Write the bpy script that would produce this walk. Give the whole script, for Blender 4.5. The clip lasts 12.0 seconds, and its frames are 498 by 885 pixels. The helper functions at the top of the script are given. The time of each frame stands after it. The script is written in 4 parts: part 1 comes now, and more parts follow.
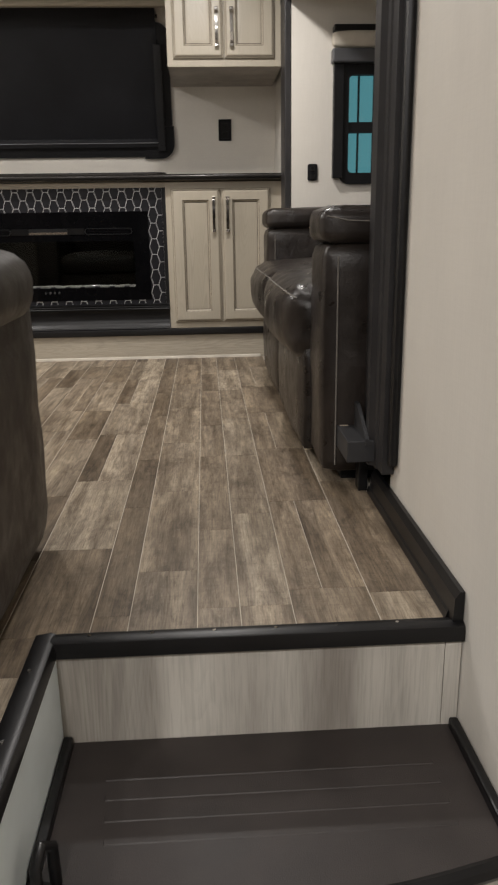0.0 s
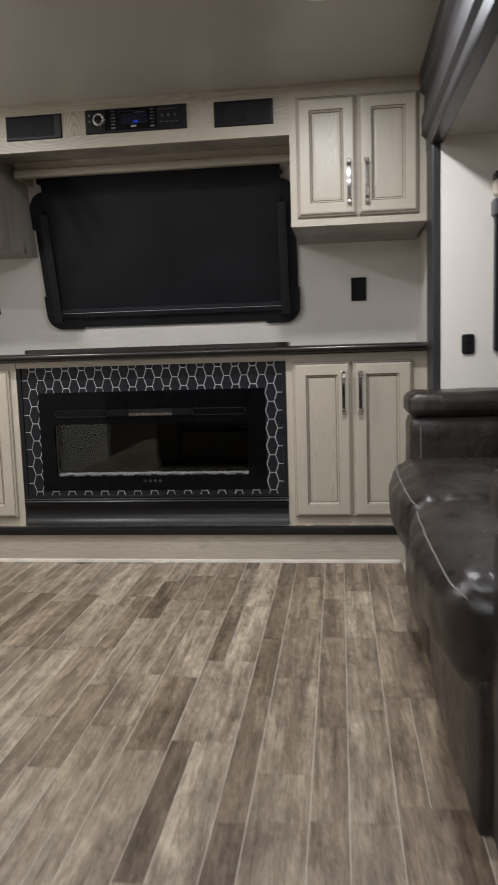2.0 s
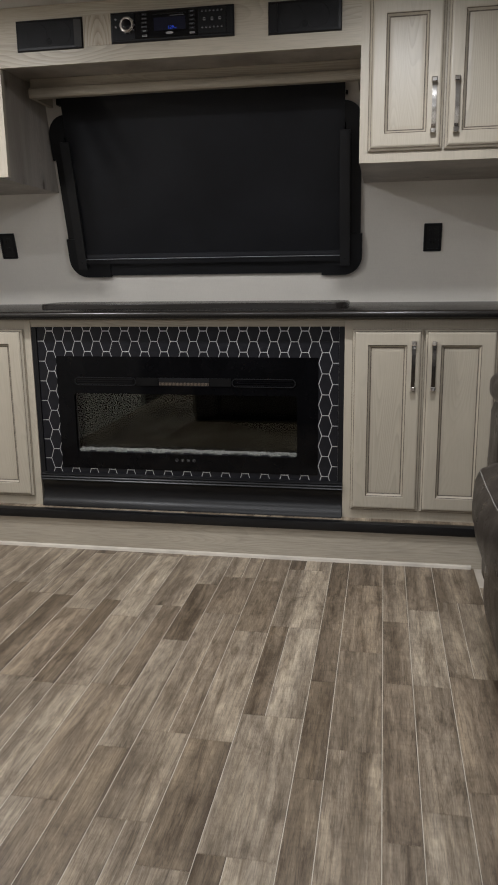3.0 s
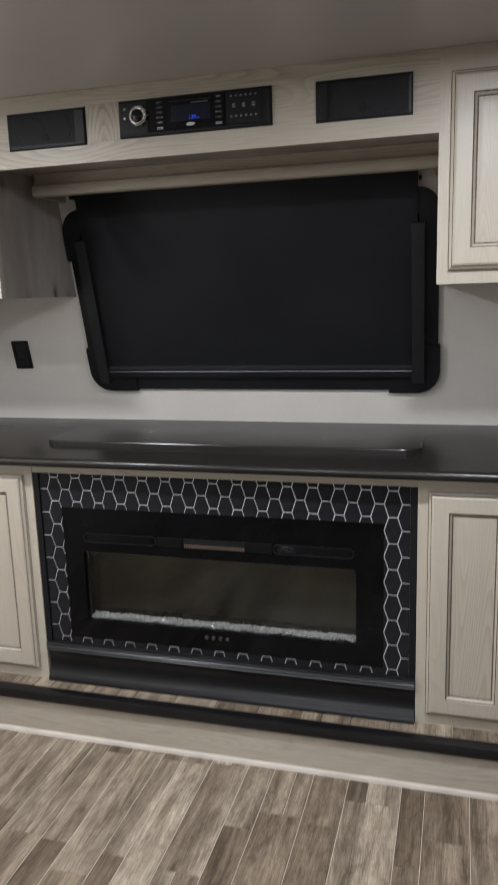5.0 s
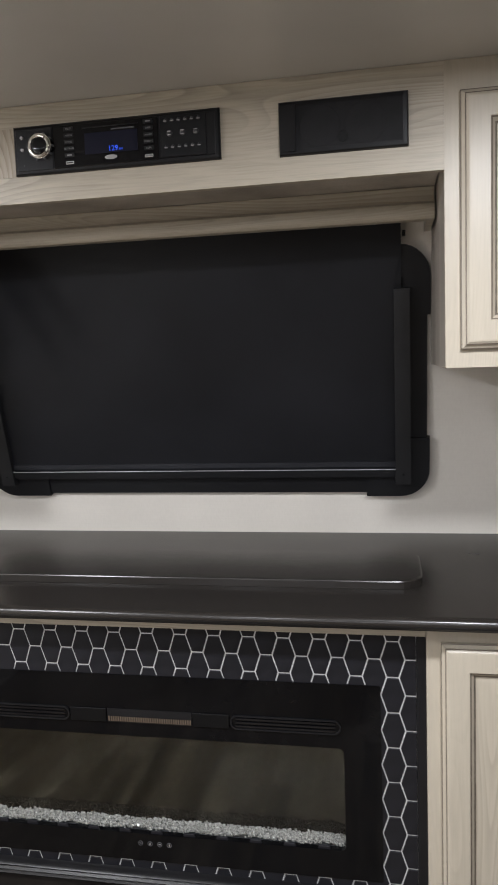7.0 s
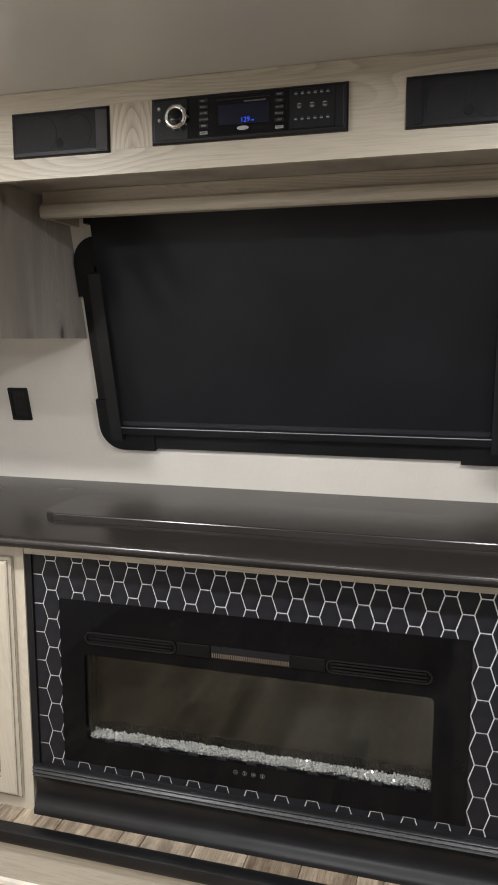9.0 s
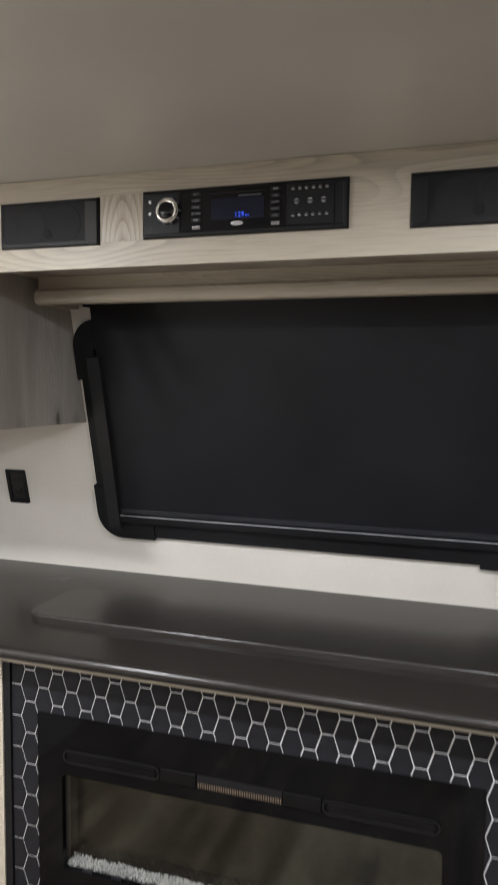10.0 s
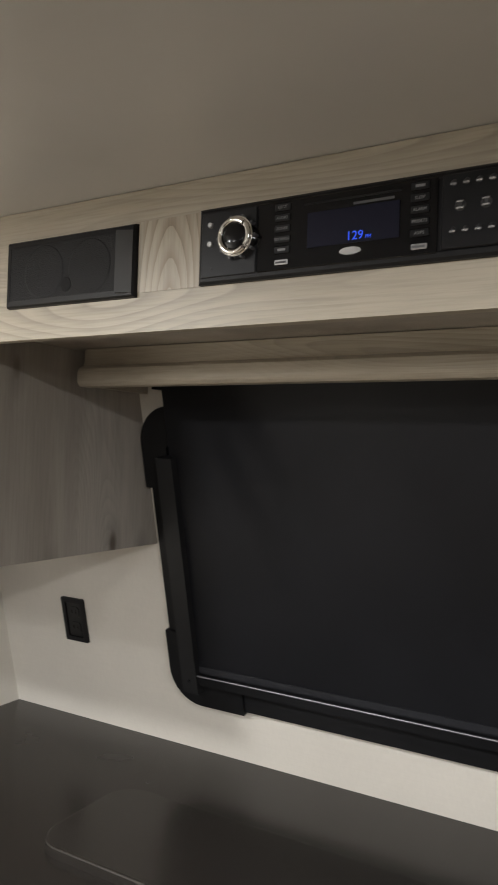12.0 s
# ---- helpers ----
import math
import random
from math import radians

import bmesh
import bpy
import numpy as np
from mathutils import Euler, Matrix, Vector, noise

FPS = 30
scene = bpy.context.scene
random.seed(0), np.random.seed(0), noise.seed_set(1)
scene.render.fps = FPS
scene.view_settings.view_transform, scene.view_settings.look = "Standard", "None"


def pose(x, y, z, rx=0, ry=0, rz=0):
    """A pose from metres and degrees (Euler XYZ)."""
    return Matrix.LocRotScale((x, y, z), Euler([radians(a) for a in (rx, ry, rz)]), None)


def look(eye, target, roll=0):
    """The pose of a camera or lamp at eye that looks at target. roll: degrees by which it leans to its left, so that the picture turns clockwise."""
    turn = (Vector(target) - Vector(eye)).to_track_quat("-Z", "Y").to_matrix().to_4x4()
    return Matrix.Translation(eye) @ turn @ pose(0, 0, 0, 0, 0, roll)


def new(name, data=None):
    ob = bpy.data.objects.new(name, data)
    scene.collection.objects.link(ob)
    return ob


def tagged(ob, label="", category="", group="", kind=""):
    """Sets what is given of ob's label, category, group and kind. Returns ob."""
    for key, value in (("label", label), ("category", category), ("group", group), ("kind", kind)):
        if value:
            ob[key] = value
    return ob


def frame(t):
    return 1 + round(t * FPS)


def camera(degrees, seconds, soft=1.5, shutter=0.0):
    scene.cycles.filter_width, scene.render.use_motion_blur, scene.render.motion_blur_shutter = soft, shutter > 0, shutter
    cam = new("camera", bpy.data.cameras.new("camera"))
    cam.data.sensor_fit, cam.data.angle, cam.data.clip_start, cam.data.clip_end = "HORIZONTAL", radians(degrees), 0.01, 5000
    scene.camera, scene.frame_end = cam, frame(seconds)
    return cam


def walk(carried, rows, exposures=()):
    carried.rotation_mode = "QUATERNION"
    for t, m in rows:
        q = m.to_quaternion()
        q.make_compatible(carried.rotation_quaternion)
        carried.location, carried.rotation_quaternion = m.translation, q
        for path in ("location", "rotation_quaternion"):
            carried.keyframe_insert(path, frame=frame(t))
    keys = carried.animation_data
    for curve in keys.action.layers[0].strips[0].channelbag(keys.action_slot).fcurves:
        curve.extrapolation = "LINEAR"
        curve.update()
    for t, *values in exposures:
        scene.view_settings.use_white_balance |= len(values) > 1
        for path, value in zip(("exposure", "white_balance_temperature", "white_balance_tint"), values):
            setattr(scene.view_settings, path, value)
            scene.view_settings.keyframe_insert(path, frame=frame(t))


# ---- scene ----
from mathutils.bvhtree import BVHTree

cam = camera(37.0, 12.0, soft=1.7, shutter=0.4)
PATH = [
    (0, (0.763, -3.852, 0.638), (0.867, -1.935, 0.077), -0.9),
    (0.5, (0.776, -3.782, 0.654), (0.936, -1.85, 0.164), -2.3),
    (1, (0.808, -3.597, 0.763), (0.812, -1.63, 0.402), -3.2),
    (1.5, (0.871, -3.362, 0.845), (0.696, -1.386, 0.595), -3.4),
    (2, (0.801, -3.081, 0.866), (0.556, -1.111, 0.621), -1.8),
    (2.5, (0.695, -2.793, 0.954), (0.399, -0.843, 0.625), -1.1),
    (3, (0.71, -2.621, 0.984), (0.364, -0.699, 0.555), -0.7),
    (3.2, (0.724, -2.57, 1.04), (0.347, -0.655, 0.601), -0.5),
    (4.8, (0.668, -2.039, 1.327), (0.15, -0.155, 0.899), -2.1),
    (5, (0.679, -1.974, 1.336), (0.14, -0.088, 0.946), -1.8),
    (5.5, (0.655, -1.816, 1.366), (0.194, 0.107, 1.066), -1.2),
    (6, (0.551, -1.657, 1.373), (0.241, 0.305, 1.139), -1.0),
    (6.5, (0.511, -1.551, 1.371), (0.21, 0.413, 1.148), -1.5),
    (7, (0.518, -1.46, 1.376), (0.145, 0.493, 1.153), -2.1),
    (7.5, (0.536, -1.43, 1.389), (0.045, 0.494, 1.145), -2.1),
    (7.7, (0.519, -1.446, 1.382), (0.0, 0.47, 1.14), -1.7),
    (9.3, (0.445, -1.583, 1.347), (-0.102, 0.319, 1.064), 0.1),
    (9.5, (0.456, -1.549, 1.366), (-0.108, 0.352, 1.109), 0.2),
    (10, (0.488, -1.415, 1.471), (-0.147, 0.474, 1.306), 0.6),
    (10.5, (0.499, -1.297, 1.526), (-0.22, 0.568, 1.453), 1.4),
    (11, (0.41, -1.136, 1.537), (-0.337, 0.719, 1.518), 1.8),
    (11.5, (0.313, -0.942, 1.539), (-0.5, 0.885, 1.559), 2.2),
    (12, (0.318, -0.798, 1.55), (-0.693, 0.928, 1.573), 1.8),
]
walk(cam, [(t, look(eye, target, roll)) for t, eye, target, roll in PATH],
     [(0.0, -0.04, 6300, 10), (1.0, -0.05, 6240, 10), (1.5, -0.12, 5900, 10), (2.0, 0.06, 5780, 10), (2.5, -0.08, 5780, 10), (3.0, -0.18, 5820, 9),
      (5.5, 0.26, 5600, 10), (6.5, 0.42, 5680, 10), (7.0, 0.52, 5740, 10), (7.5, 0.70, 5740, 9), (9.5, 0.66, 5950, 9), (10.0, 0.68, 5780, 9),
      (10.5, 0.68, 5720, 9), (11.0, 0.58, 6060, 8), (12.0, 0.50, 6060, 8)])

# ---- light ----
def puck_power(x, y, watts, size=0.11):
    d = bpy.data.lights.new("puck_lamp", "AREA")
    d.shape, d.size, d.energy, d.color = "DISK", size, watts, (1.0, 0.94, 0.88)
    o = new("puck_lamp", d)
    o.matrix_world = pose(x, y, CEIL - 0.016)
    return o


CEIL = 1.885
# First is seen, second inferred from a wall shadow; the rest are added fill.
PUCKS = [(0.76, -0.82, 14), (-0.76, -0.82, 14), (0.80, -1.95, 4.5), (-0.76, -1.30, 5), (0.0, -1.45, 5),
         (-0.6, -3.5, 7), (0.45, -5.0, 42), (-0.6, -5.0, 42)]
for px, py, watts in PUCKS:
    puck_power(px, py, watts)

world = bpy.data.worlds.new("world")
scene.world = world
world.use_nodes = True
world.node_tree.nodes["Background"].inputs[0].default_value = (0.5, 0.62, 0.66, 1)
world.node_tree.nodes["Background"].inputs[1].default_value = 0.3


# ---- materials ----
def base_mat(name, rough=0.5, metal=0.0, spec=0.5):
    m = bpy.data.materials.new(name)
    m.use_nodes = True
    nt = m.node_tree
    b = nt.nodes["Principled BSDF"]
    b.inputs["Roughness"].default_value = rough
    b.inputs["Metallic"].default_value = metal
    b.inputs["Specular IOR Level"].default_value = spec
    return m, nt, b


def link(nt, a, b):
    nt.links.new(a, b)


def coords(nt, scale, rand=False):
    """Metre coordinates, stretched by scale; with a shift of its own for each piece."""
    tc = nt.nodes.new("ShaderNodeTexCoord")
    mp = nt.nodes.new("ShaderNodeMapping")
    mp.inputs["Scale"].default_value = scale
    if rand:
        geo = nt.nodes.new("ShaderNodeNewGeometry")
        link(nt, geo.outputs["Position"], mp.inputs["Vector"])
        oi = nt.nodes.new("ShaderNodeObjectInfo")
        mul = nt.nodes.new("ShaderNodeVectorMath")
        mul.operation = "SCALE"
        mul.inputs[0].default_value = (7.3, 11.9, 3.1)
        link(nt, oi.outputs["Random"], mul.inputs["Scale"])
        link(nt, mul.outputs[0], mp.inputs["Location"])
    else:
        link(nt, tc.outputs["Object"], mp.inputs["Vector"])
    return mp.outputs[0]


def noise_node(nt, vec, scale, detail=4.0, rough=0.55, distortion=0.0):
    n = nt.nodes.new("ShaderNodeTexNoise")
    n.inputs["Scale"].default_value = scale
    n.inputs["Detail"].default_value = detail
    n.inputs["Roughness"].default_value = rough
    n.inputs["Distortion"].default_value = distortion
    link(nt, vec, n.inputs["Vector"])
    return n.outputs[0]


def ramp(nt, fac, stops):
    r = nt.nodes.new("ShaderNodeValToRGB")
    els = r.color_ramp.elements
    while len(els) < len(stops):
        els.new(0.5)
    for e, (p, c) in zip(els, stops):
        e.position, e.color = p, (*c, 1)
    link(nt, fac, r.inputs[0])
    return r.outputs[0]


def mix(nt, a, b, fac=0.5, mode="MULTIPLY"):
    n = nt.nodes.new("ShaderNodeMix")
    n.data_type, n.blend_type = "RGBA", mode
    for sock, v in ((n.inputs[0], fac), (n.inputs[6], a), (n.inputs[7], b)):
        if hasattr(v, "is_linked"):
            link(nt, v, sock)
        elif isinstance(v, tuple):
            sock.default_value = (*v, 1)
        else:
            sock.default_value = v
    return n.outputs[2]


def bump(nt, b, height, strength, dist=0.002):
    n = nt.nodes.new("ShaderNodeBump")
    n.inputs["Strength"].default_value = strength
    n.inputs["Distance"].default_value = dist
    link(nt, height, n.inputs["Height"])
    link(nt, n.outputs[0], b.inputs["Normal"])


def plain(name, colour, rough=0.5, metal=0.0, spec=0.5, vary=0.15, scale=9.0, grain=0.0, grain_scale=300.0):
    """One colour with faint blotches, uneven gloss and fine relief."""
    m, nt, b = base_mat(name, rough, metal, spec)
    v = coords(nt, (1, 1, 1))
    n = noise_node(nt, v, scale)
    lo, hi = tuple(c * (1 - vary) for c in colour), tuple(min(1, c * (1 + vary)) for c in colour)
    link(nt, ramp(nt, n, [(0.3, lo), (0.7, hi)]), b.inputs["Base Color"])
    rr = nt.nodes.new("ShaderNodeMapRange")
    rr.inputs[3].default_value, rr.inputs[4].default_value = rough * 0.85, min(1, rough * 1.2)
    link(nt, n, rr.inputs[0])
    link(nt, rr.outputs[0], b.inputs["Roughness"])
    if grain:
        bump(nt, b, noise_node(nt, v, grain_scale, 3), grain)
    return m


def wood(name, dark, light, axis="z", rough=0.45, cathedral=0.35, pores=0.25, rand=False, spec=0.4, blotch=0.3, knots=False):
    """Grain along one axis: broad flowing bands, blotches and short pores."""
    m, nt, b = base_mat(name, rough, 0, spec)
    long = {"x": (0.12, 1, 1), "y": (1, 0.12, 1), "z": (1, 1, 0.12)}[axis]
    v = coords(nt, long, rand)
    flow = noise_node(nt, v, 7.5, 0.8, 0.5, 0.25)
    w = nt.nodes.new("ShaderNodeMath")
    w.operation = "MULTIPLY"
    w.inputs[1].default_value = 46.0
    link(nt, flow, w.inputs[0])
    fr = nt.nodes.new("ShaderNodeMath")
    fr.operation = "FRACT"
    link(nt, w.outputs[0], fr.inputs[0])
    rings = ramp(nt, fr.outputs[0], [(0.0, (1, 1, 1)), (0.10, (1 - cathedral,) * 3), (0.30, (1 - cathedral * 0.6,) * 3), (0.75, (1, 1, 1)), (1.0, (1, 1, 1))])
    # the figure comes and goes across a board
    where = ramp(nt, noise_node(nt, coords(nt, tuple(c if c == 1 else 0.3 for c in long), rand), 4.5, 1.0), [(0.46, (0.12, 0.12, 0.12)), (0.62, (1, 1, 1))])
    bands = mix(nt, (1, 1, 1), rings, where)
    fine = noise_node(nt, coords(nt, tuple(c * (1 if c == 1 else 0.35) for c in long), rand), 260.0, 3.0, 0.6)
    fine_c = ramp(nt, fine, [(0.36, (1 - pores,) * 3), (0.55, (1, 1, 1))])
    big = noise_node(nt, coords(nt, long, rand), 5.0, 5.0, 0.6)
    col = ramp(nt, big, [(0.5 - blotch, dark), (0.5 + blotch, light)])
    col = mix(nt, mix(nt, col, bands, 1.0), fine_c, 1.0)
    if knots:
        vo = nt.nodes.new("ShaderNodeTexVoronoi")
        vo.inputs["Scale"].default_value = 5.5
        link(nt, coords(nt, (1, 1, 0.45)), vo.inputs["Vector"])
        col = mix(nt, col, ramp(nt, vo.outputs[0], [(0.035, (0.32, 0.29, 0.27)), (0.075, (0.8, 0.8, 0.8)), (0.16, (1, 1, 1))]), 1.0)
    link(nt, col, b.inputs["Base Color"])
    bump(nt, b, mix(nt, bands, fine_c, 1.0), 0.25, 0.0012)
    return m


def plank_mat(name, stops, rand=True):
    """Printed vinyl board: one tone for each piece, split weathered grain, pale rubbed patches, dark cracks and saw marks."""
    m, nt, b = base_mat(name, 0.42, 0, 0.4)
    oi = nt.nodes.new("ShaderNodeObjectInfo")
    tone = ramp(nt, oi.outputs["Random"], stops)
    streak = noise_node(nt, coords(nt, (1, 0.09, 1), rand), 38.0, 8.0, 0.72, 0.7)
    col = mix(nt, tone, ramp(nt, streak, [(0.36, (0.56, 0.525, 0.485)), (0.46, (0.86, 0.845, 0.825)), (0.54, (1.06, 1.06, 1.05)), (0.64, (1.34, 1.34, 1.31))]), 1.0)
    band = noise_node(nt, coords(nt, (1, 0.05, 1), rand), 13.0, 2.0, 0.5, 0.3)
    col = mix(nt, col, ramp(nt, band, [(0.40, (0.70, 0.675, 0.645)), (0.50, (1, 1, 1)), (0.60, (1.18, 1.18, 1.16))]), 0.85)
    cloud = noise_node(nt, coords(nt, (1, 0.38, 1), rand), 17.0, 8.0, 0.78, 0.4)
    col = mix(nt, col, ramp(nt, cloud, [(0.37, (0.60, 0.575, 0.545)), (0.46, (0.92, 0.91, 0.90)), (0.54, (1.08, 1.08, 1.07)), (0.63, (1.32, 1.32, 1.29))]), 1.0)
    fine = noise_node(nt, coords(nt, (1, 0.06, 1), rand), 330.0, 3.0, 0.6)
    col = mix(nt, col, ramp(nt, fine, [(0.34, (0.74, 0.73, 0.72)), (0.5, (1, 1, 1)), (0.68, (1.16, 1.16, 1.15))]), 0.9)
    saw = noise_node(nt, coords(nt, (0.25, 2.4, 1), rand), 85.0, 3.0, 0.6)
    col = mix(nt, col, ramp(nt, saw, [(0.32, (0.80, 0.79, 0.78)), (0.5, (1, 1, 1))]), 0.7)
    crack = noise_node(nt, coords(nt, (1, 0.07, 1), rand), 60.0, 5.0, 0.62, 1.2)
    col = mix(nt, col, ramp(nt, crack, [(0.475, (1, 1, 1)), (0.495, (0.60, 0.57, 0.54)), (0.505, (0.60, 0.57, 0.54)), (0.525, (1, 1, 1))]), 0.55)
    scuff = noise_node(nt, coords(nt, (1.6, 0.8, 1), rand), 40.0, 8.0, 0.8)
    col = mix(nt, col, ramp(nt, scuff, [(0.585, (0, 0, 0)), (0.66, (0.055, 0.052, 0.047)), (0.76, (0.13, 0.124, 0.112))]), 1.0, "ADD")
    link(nt, col, b.inputs["Base Color"])
    bump(nt, b, streak, 0.2, 0.001)
    return m


CAB = wood("whitewashed_oak", (0.405, 0.358, 0.280), (0.495, 0.448, 0.362), "z", 0.38, 0.08, 0.05, blotch=0.4)
CABX = wood("whitewashed_oak_lying", (0.405, 0.358, 0.280), (0.495, 0.448, 0.362), "x", 0.44, 0.24, 0.12)
PANEL = wood("whitewashed_oak_panel", (0.405, 0.358, 0.280), (0.490, 0.443, 0.357), "z", 0.38, 0.16, 0.05, blotch=0.4)
GLAZE = plain("brown_glaze", (0.12, 0.098, 0.074), 0.5, vary=0.4, scale=60)
RUSTIC = wood("grey_rustic_veneer", (0.28, 0.25, 0.215), (0.50, 0.46, 0.405), "z", 0.45, 0.14, 0.09, blotch=0.17, knots=True)
RISER = wood("pale_board", (0.34, 0.298, 0.233), (0.475, 0.427, 0.345), "x", 0.5, 0.10, 0.16, blotch=0.16)
# Lower floor colour is darkened so handles and fireplace mirror a dim room.
LOWER = wood("brown_vinyl_lower_floor", (0.10, 0.082, 0.065), (0.17, 0.14, 0.11), "y", 0.5, 0.1, 0.15)
RISER_UP = wood("grey_vinyl_riser", (0.27, 0.245, 0.215), (0.56, 0.53, 0.475), "z", 0.5, 0.14, 0.13, blotch=0.13)
PLANK = plank_mat("vinyl_plank", [(0.0, (0.208, 0.165, 0.120)), (0.30, (0.234, 0.189, 0.140)), (0.60, (0.258, 0.212, 0.159)), (1.0, (0.286, 0.238, 0.182))])
PLANK_DARK = plank_mat("vinyl_plank_dark", [(0.0, (0.152, 0.118, 0.083)), (1.0, (0.190, 0.150, 0.108))])
PLANK_PALE = plank_mat("vinyl_plank_pale", [(0.0, (0.280, 0.234, 0.179)), (1.0, (0.335, 0.285, 0.222))])
# Pale colour stands in for highlights on the bevelled plank edges.
SEAM = plain("plank_seam_glint", (0.50, 0.45, 0.38), 0.6)
BLACK = plain("black_trim", (0.0058, 0.0056, 0.0062), 0.34, spec=0.38, vary=0.25, grain=0.04)
SATIN = plain("dark_grey_trim", (0.029, 0.0275, 0.028), 0.42, spec=0.35, vary=0.2, grain=0.03)
GASKET = plain("black_window_trim", (0.0085, 0.0085, 0.0095), 0.42, spec=0.28, vary=0.2)
RAIL = plain("charcoal_rail", (0.018, 0.018, 0.019), 0.45, spec=0.3)
FABRIC = plain("black_shade_fabric", (0.0195, 0.0200, 0.0238), 0.40, spec=0.4, vary=0.25, scale=3.0, grain=0.2, grain_scale=900)
COUNTER = plain("dark_laminate", (0.0195, 0.0170, 0.0148), 0.25, spec=0.42, vary=0.0, scale=6)
TILE = plain("black_tile", (0.011, 0.011, 0.0135), 0.34, spec=0.2, vary=0.3, scale=20, grain=0.08, grain_scale=120)
GROUT = plain("silver_grout", (0.70, 0.70, 0.70), 0.35, metal=0.15, vary=0.12, scale=60)
FP_BLACK = plain("black_glass_front", (0.003, 0.003, 0.0035), 0.06, spec=0.12, vary=0.2)
MATT_BLACK = plain("matt_black_plastic", (0.0035, 0.0033, 0.0034), 0.55, spec=0.12, vary=0.2)
COIL = plain("heater_coil", (0.26, 0.21, 0.16), 0.4, metal=0.8)
CHROME = plain("polished_nickel", (0.75, 0.73, 0.70), 0.12, metal=1.0, vary=0.05)
# Same nickel as the upper pulls, with a dark room's reflection in its colour.
NICKEL_DARK_REFLECT = plain("polished_nickel_dark_reflection", (0.10, 0.094, 0.088), 0.14, metal=1.0, vary=0.08)
PLASTIC = plain("black_plastic", (0.007, 0.007, 0.008), 0.42, spec=0.25, vary=0.2)
GLOSS = plain("gloss_black_plastic", (0.005, 0.005, 0.006), 0.10, spec=0.3, vary=0.2)
MESHM = plain("speaker_grille", (0.009, 0.009, 0.010), 0.6, spec=0.2, vary=0.4, scale=30, grain=0.6, grain_scale=700)
GREYP = plain("grey_plastic", (0.075, 0.075, 0.08), 0.45)
KEY = plain("grey_key", (0.55, 0.55, 0.56), 0.25, metal=0.7)
DARKGREY = plain("dark_grey_metal", (0.036, 0.036, 0.038), 0.42, spec=0.35)
TREAD = plain("ribbed_brown_tread", (0.034, 0.028, 0.026), 0.45, spec=0.35, vary=0.25, grain=0.2, grain_scale=400)
STITCH = plain("grey_thread", (0.19, 0.175, 0.155), 0.7)
CREAM = plain("cream_shade", (0.55, 0.50, 0.42), 0.7)
# White with the blue cast of daylight on the step well put into it.
WHITE = plain("white_daylight_tint", (0.73, 0.80, 0.825), 0.5, vary=0.05)
STICKER = plain("pale_sticker", (0.6, 0.5, 0.4), 0.6)


def leather(name, colour, rough=0.30):
    """Grained hide with soft creases and patches of duller, rubbed gloss."""
    m, nt, b = base_mat(name, rough, 0, 0.45)
    v = coords(nt, (1, 1, 1))
    n = noise_node(nt, v, 7.0, 5, 0.65)
    link(nt, ramp(nt, n, [(0.3, tuple(c * 0.65 for c in colour)), (0.7, tuple(c * 1.4 for c in colour))]), b.inputs["Base Color"])
    rr = nt.nodes.new("ShaderNodeMapRange")
    rr.inputs[1].default_value, rr.inputs[2].default_value = 0.3, 0.7
    rr.inputs[3].default_value, rr.inputs[4].default_value = rough * 0.8, min(1, rough * 1.5)
    link(nt, noise_node(nt, v, 14.0, 4, 0.6), rr.inputs[0])
    link(nt, rr.outputs[0], b.inputs["Roughness"])
    vo = nt.nodes.new("ShaderNodeTexVoronoi")
    vo.inputs["Scale"].default_value = 420
    link(nt, v, vo.inputs["Vector"])
    wr = noise_node(nt, coords(nt, (1, 0.5, 0.6)), 16.0, 3, 0.6, 1.0)
    crease = nt.nodes.new("ShaderNodeTexVoronoi")
    crease.feature = "DISTANCE_TO_EDGE"
    crease.inputs["Scale"].default_value = 24
    link(nt, coords(nt, (1, 0.55, 0.8)), crease.inputs["Vector"])
    cr = nt.nodes.new("ShaderNodeMath")
    cr.operation = "MULTIPLY_ADD"
    cr.inputs[1].default_value = 1.6
    link(nt, crease.outputs[0], cr.inputs[0])
    link(nt, vo.outputs[0], cr.inputs[2])
    add = nt.nodes.new("ShaderNodeMath")
    add.operation = "MULTIPLY_ADD"
    add.inputs[1].default_value = 11.0
    link(nt, wr, add.inputs[0])
    link(nt, cr.outputs[0], add.inputs[2])
    bump(nt, b, add.outputs[0], 0.26, 0.0011)
    return m


LEATHER = leather("dark_brown_leather", (0.0200, 0.0153, 0.0128), 0.29)
LEATHER_TAUPE = leather("taupe_brown_leather", (0.034, 0.0275, 0.0225), 0.42)


def wallpaper(name, colour):
    m, nt, b = base_mat(name, 0.6, 0, 0.3)
    weave = noise_node(nt, coords(nt, (1, 1, 0.06)), 260.0, 3.0, 0.6)
    across = noise_node(nt, coords(nt, (0.05, 0.05, 1)), 300.0, 2.0, 0.6)
    blot = noise_node(nt, coords(nt, (1, 1, 0.4)), 4.0, 3.0)
    c = ramp(nt, blot, [(0.3, tuple(k * 0.96 for k in colour)), (0.7, tuple(k * 1.03 for k in colour))])
    c = mix(nt, c, ramp(nt, weave, [(0.35, (0.955, 0.955, 0.95)), (0.6, (1, 1, 1))]), 0.6)
    c = mix(nt, c, ramp(nt, across, [(0.35, (0.97, 0.97, 0.97)), (0.6, (1, 1, 1))]), 0.5)
    link(nt, c, b.inputs["Base Color"])
    bump(nt, b, weave, 0.15, 0.0008)
    return m


WALL = wallpaper("linen_wallpaper", (0.735, 0.697, 0.632))
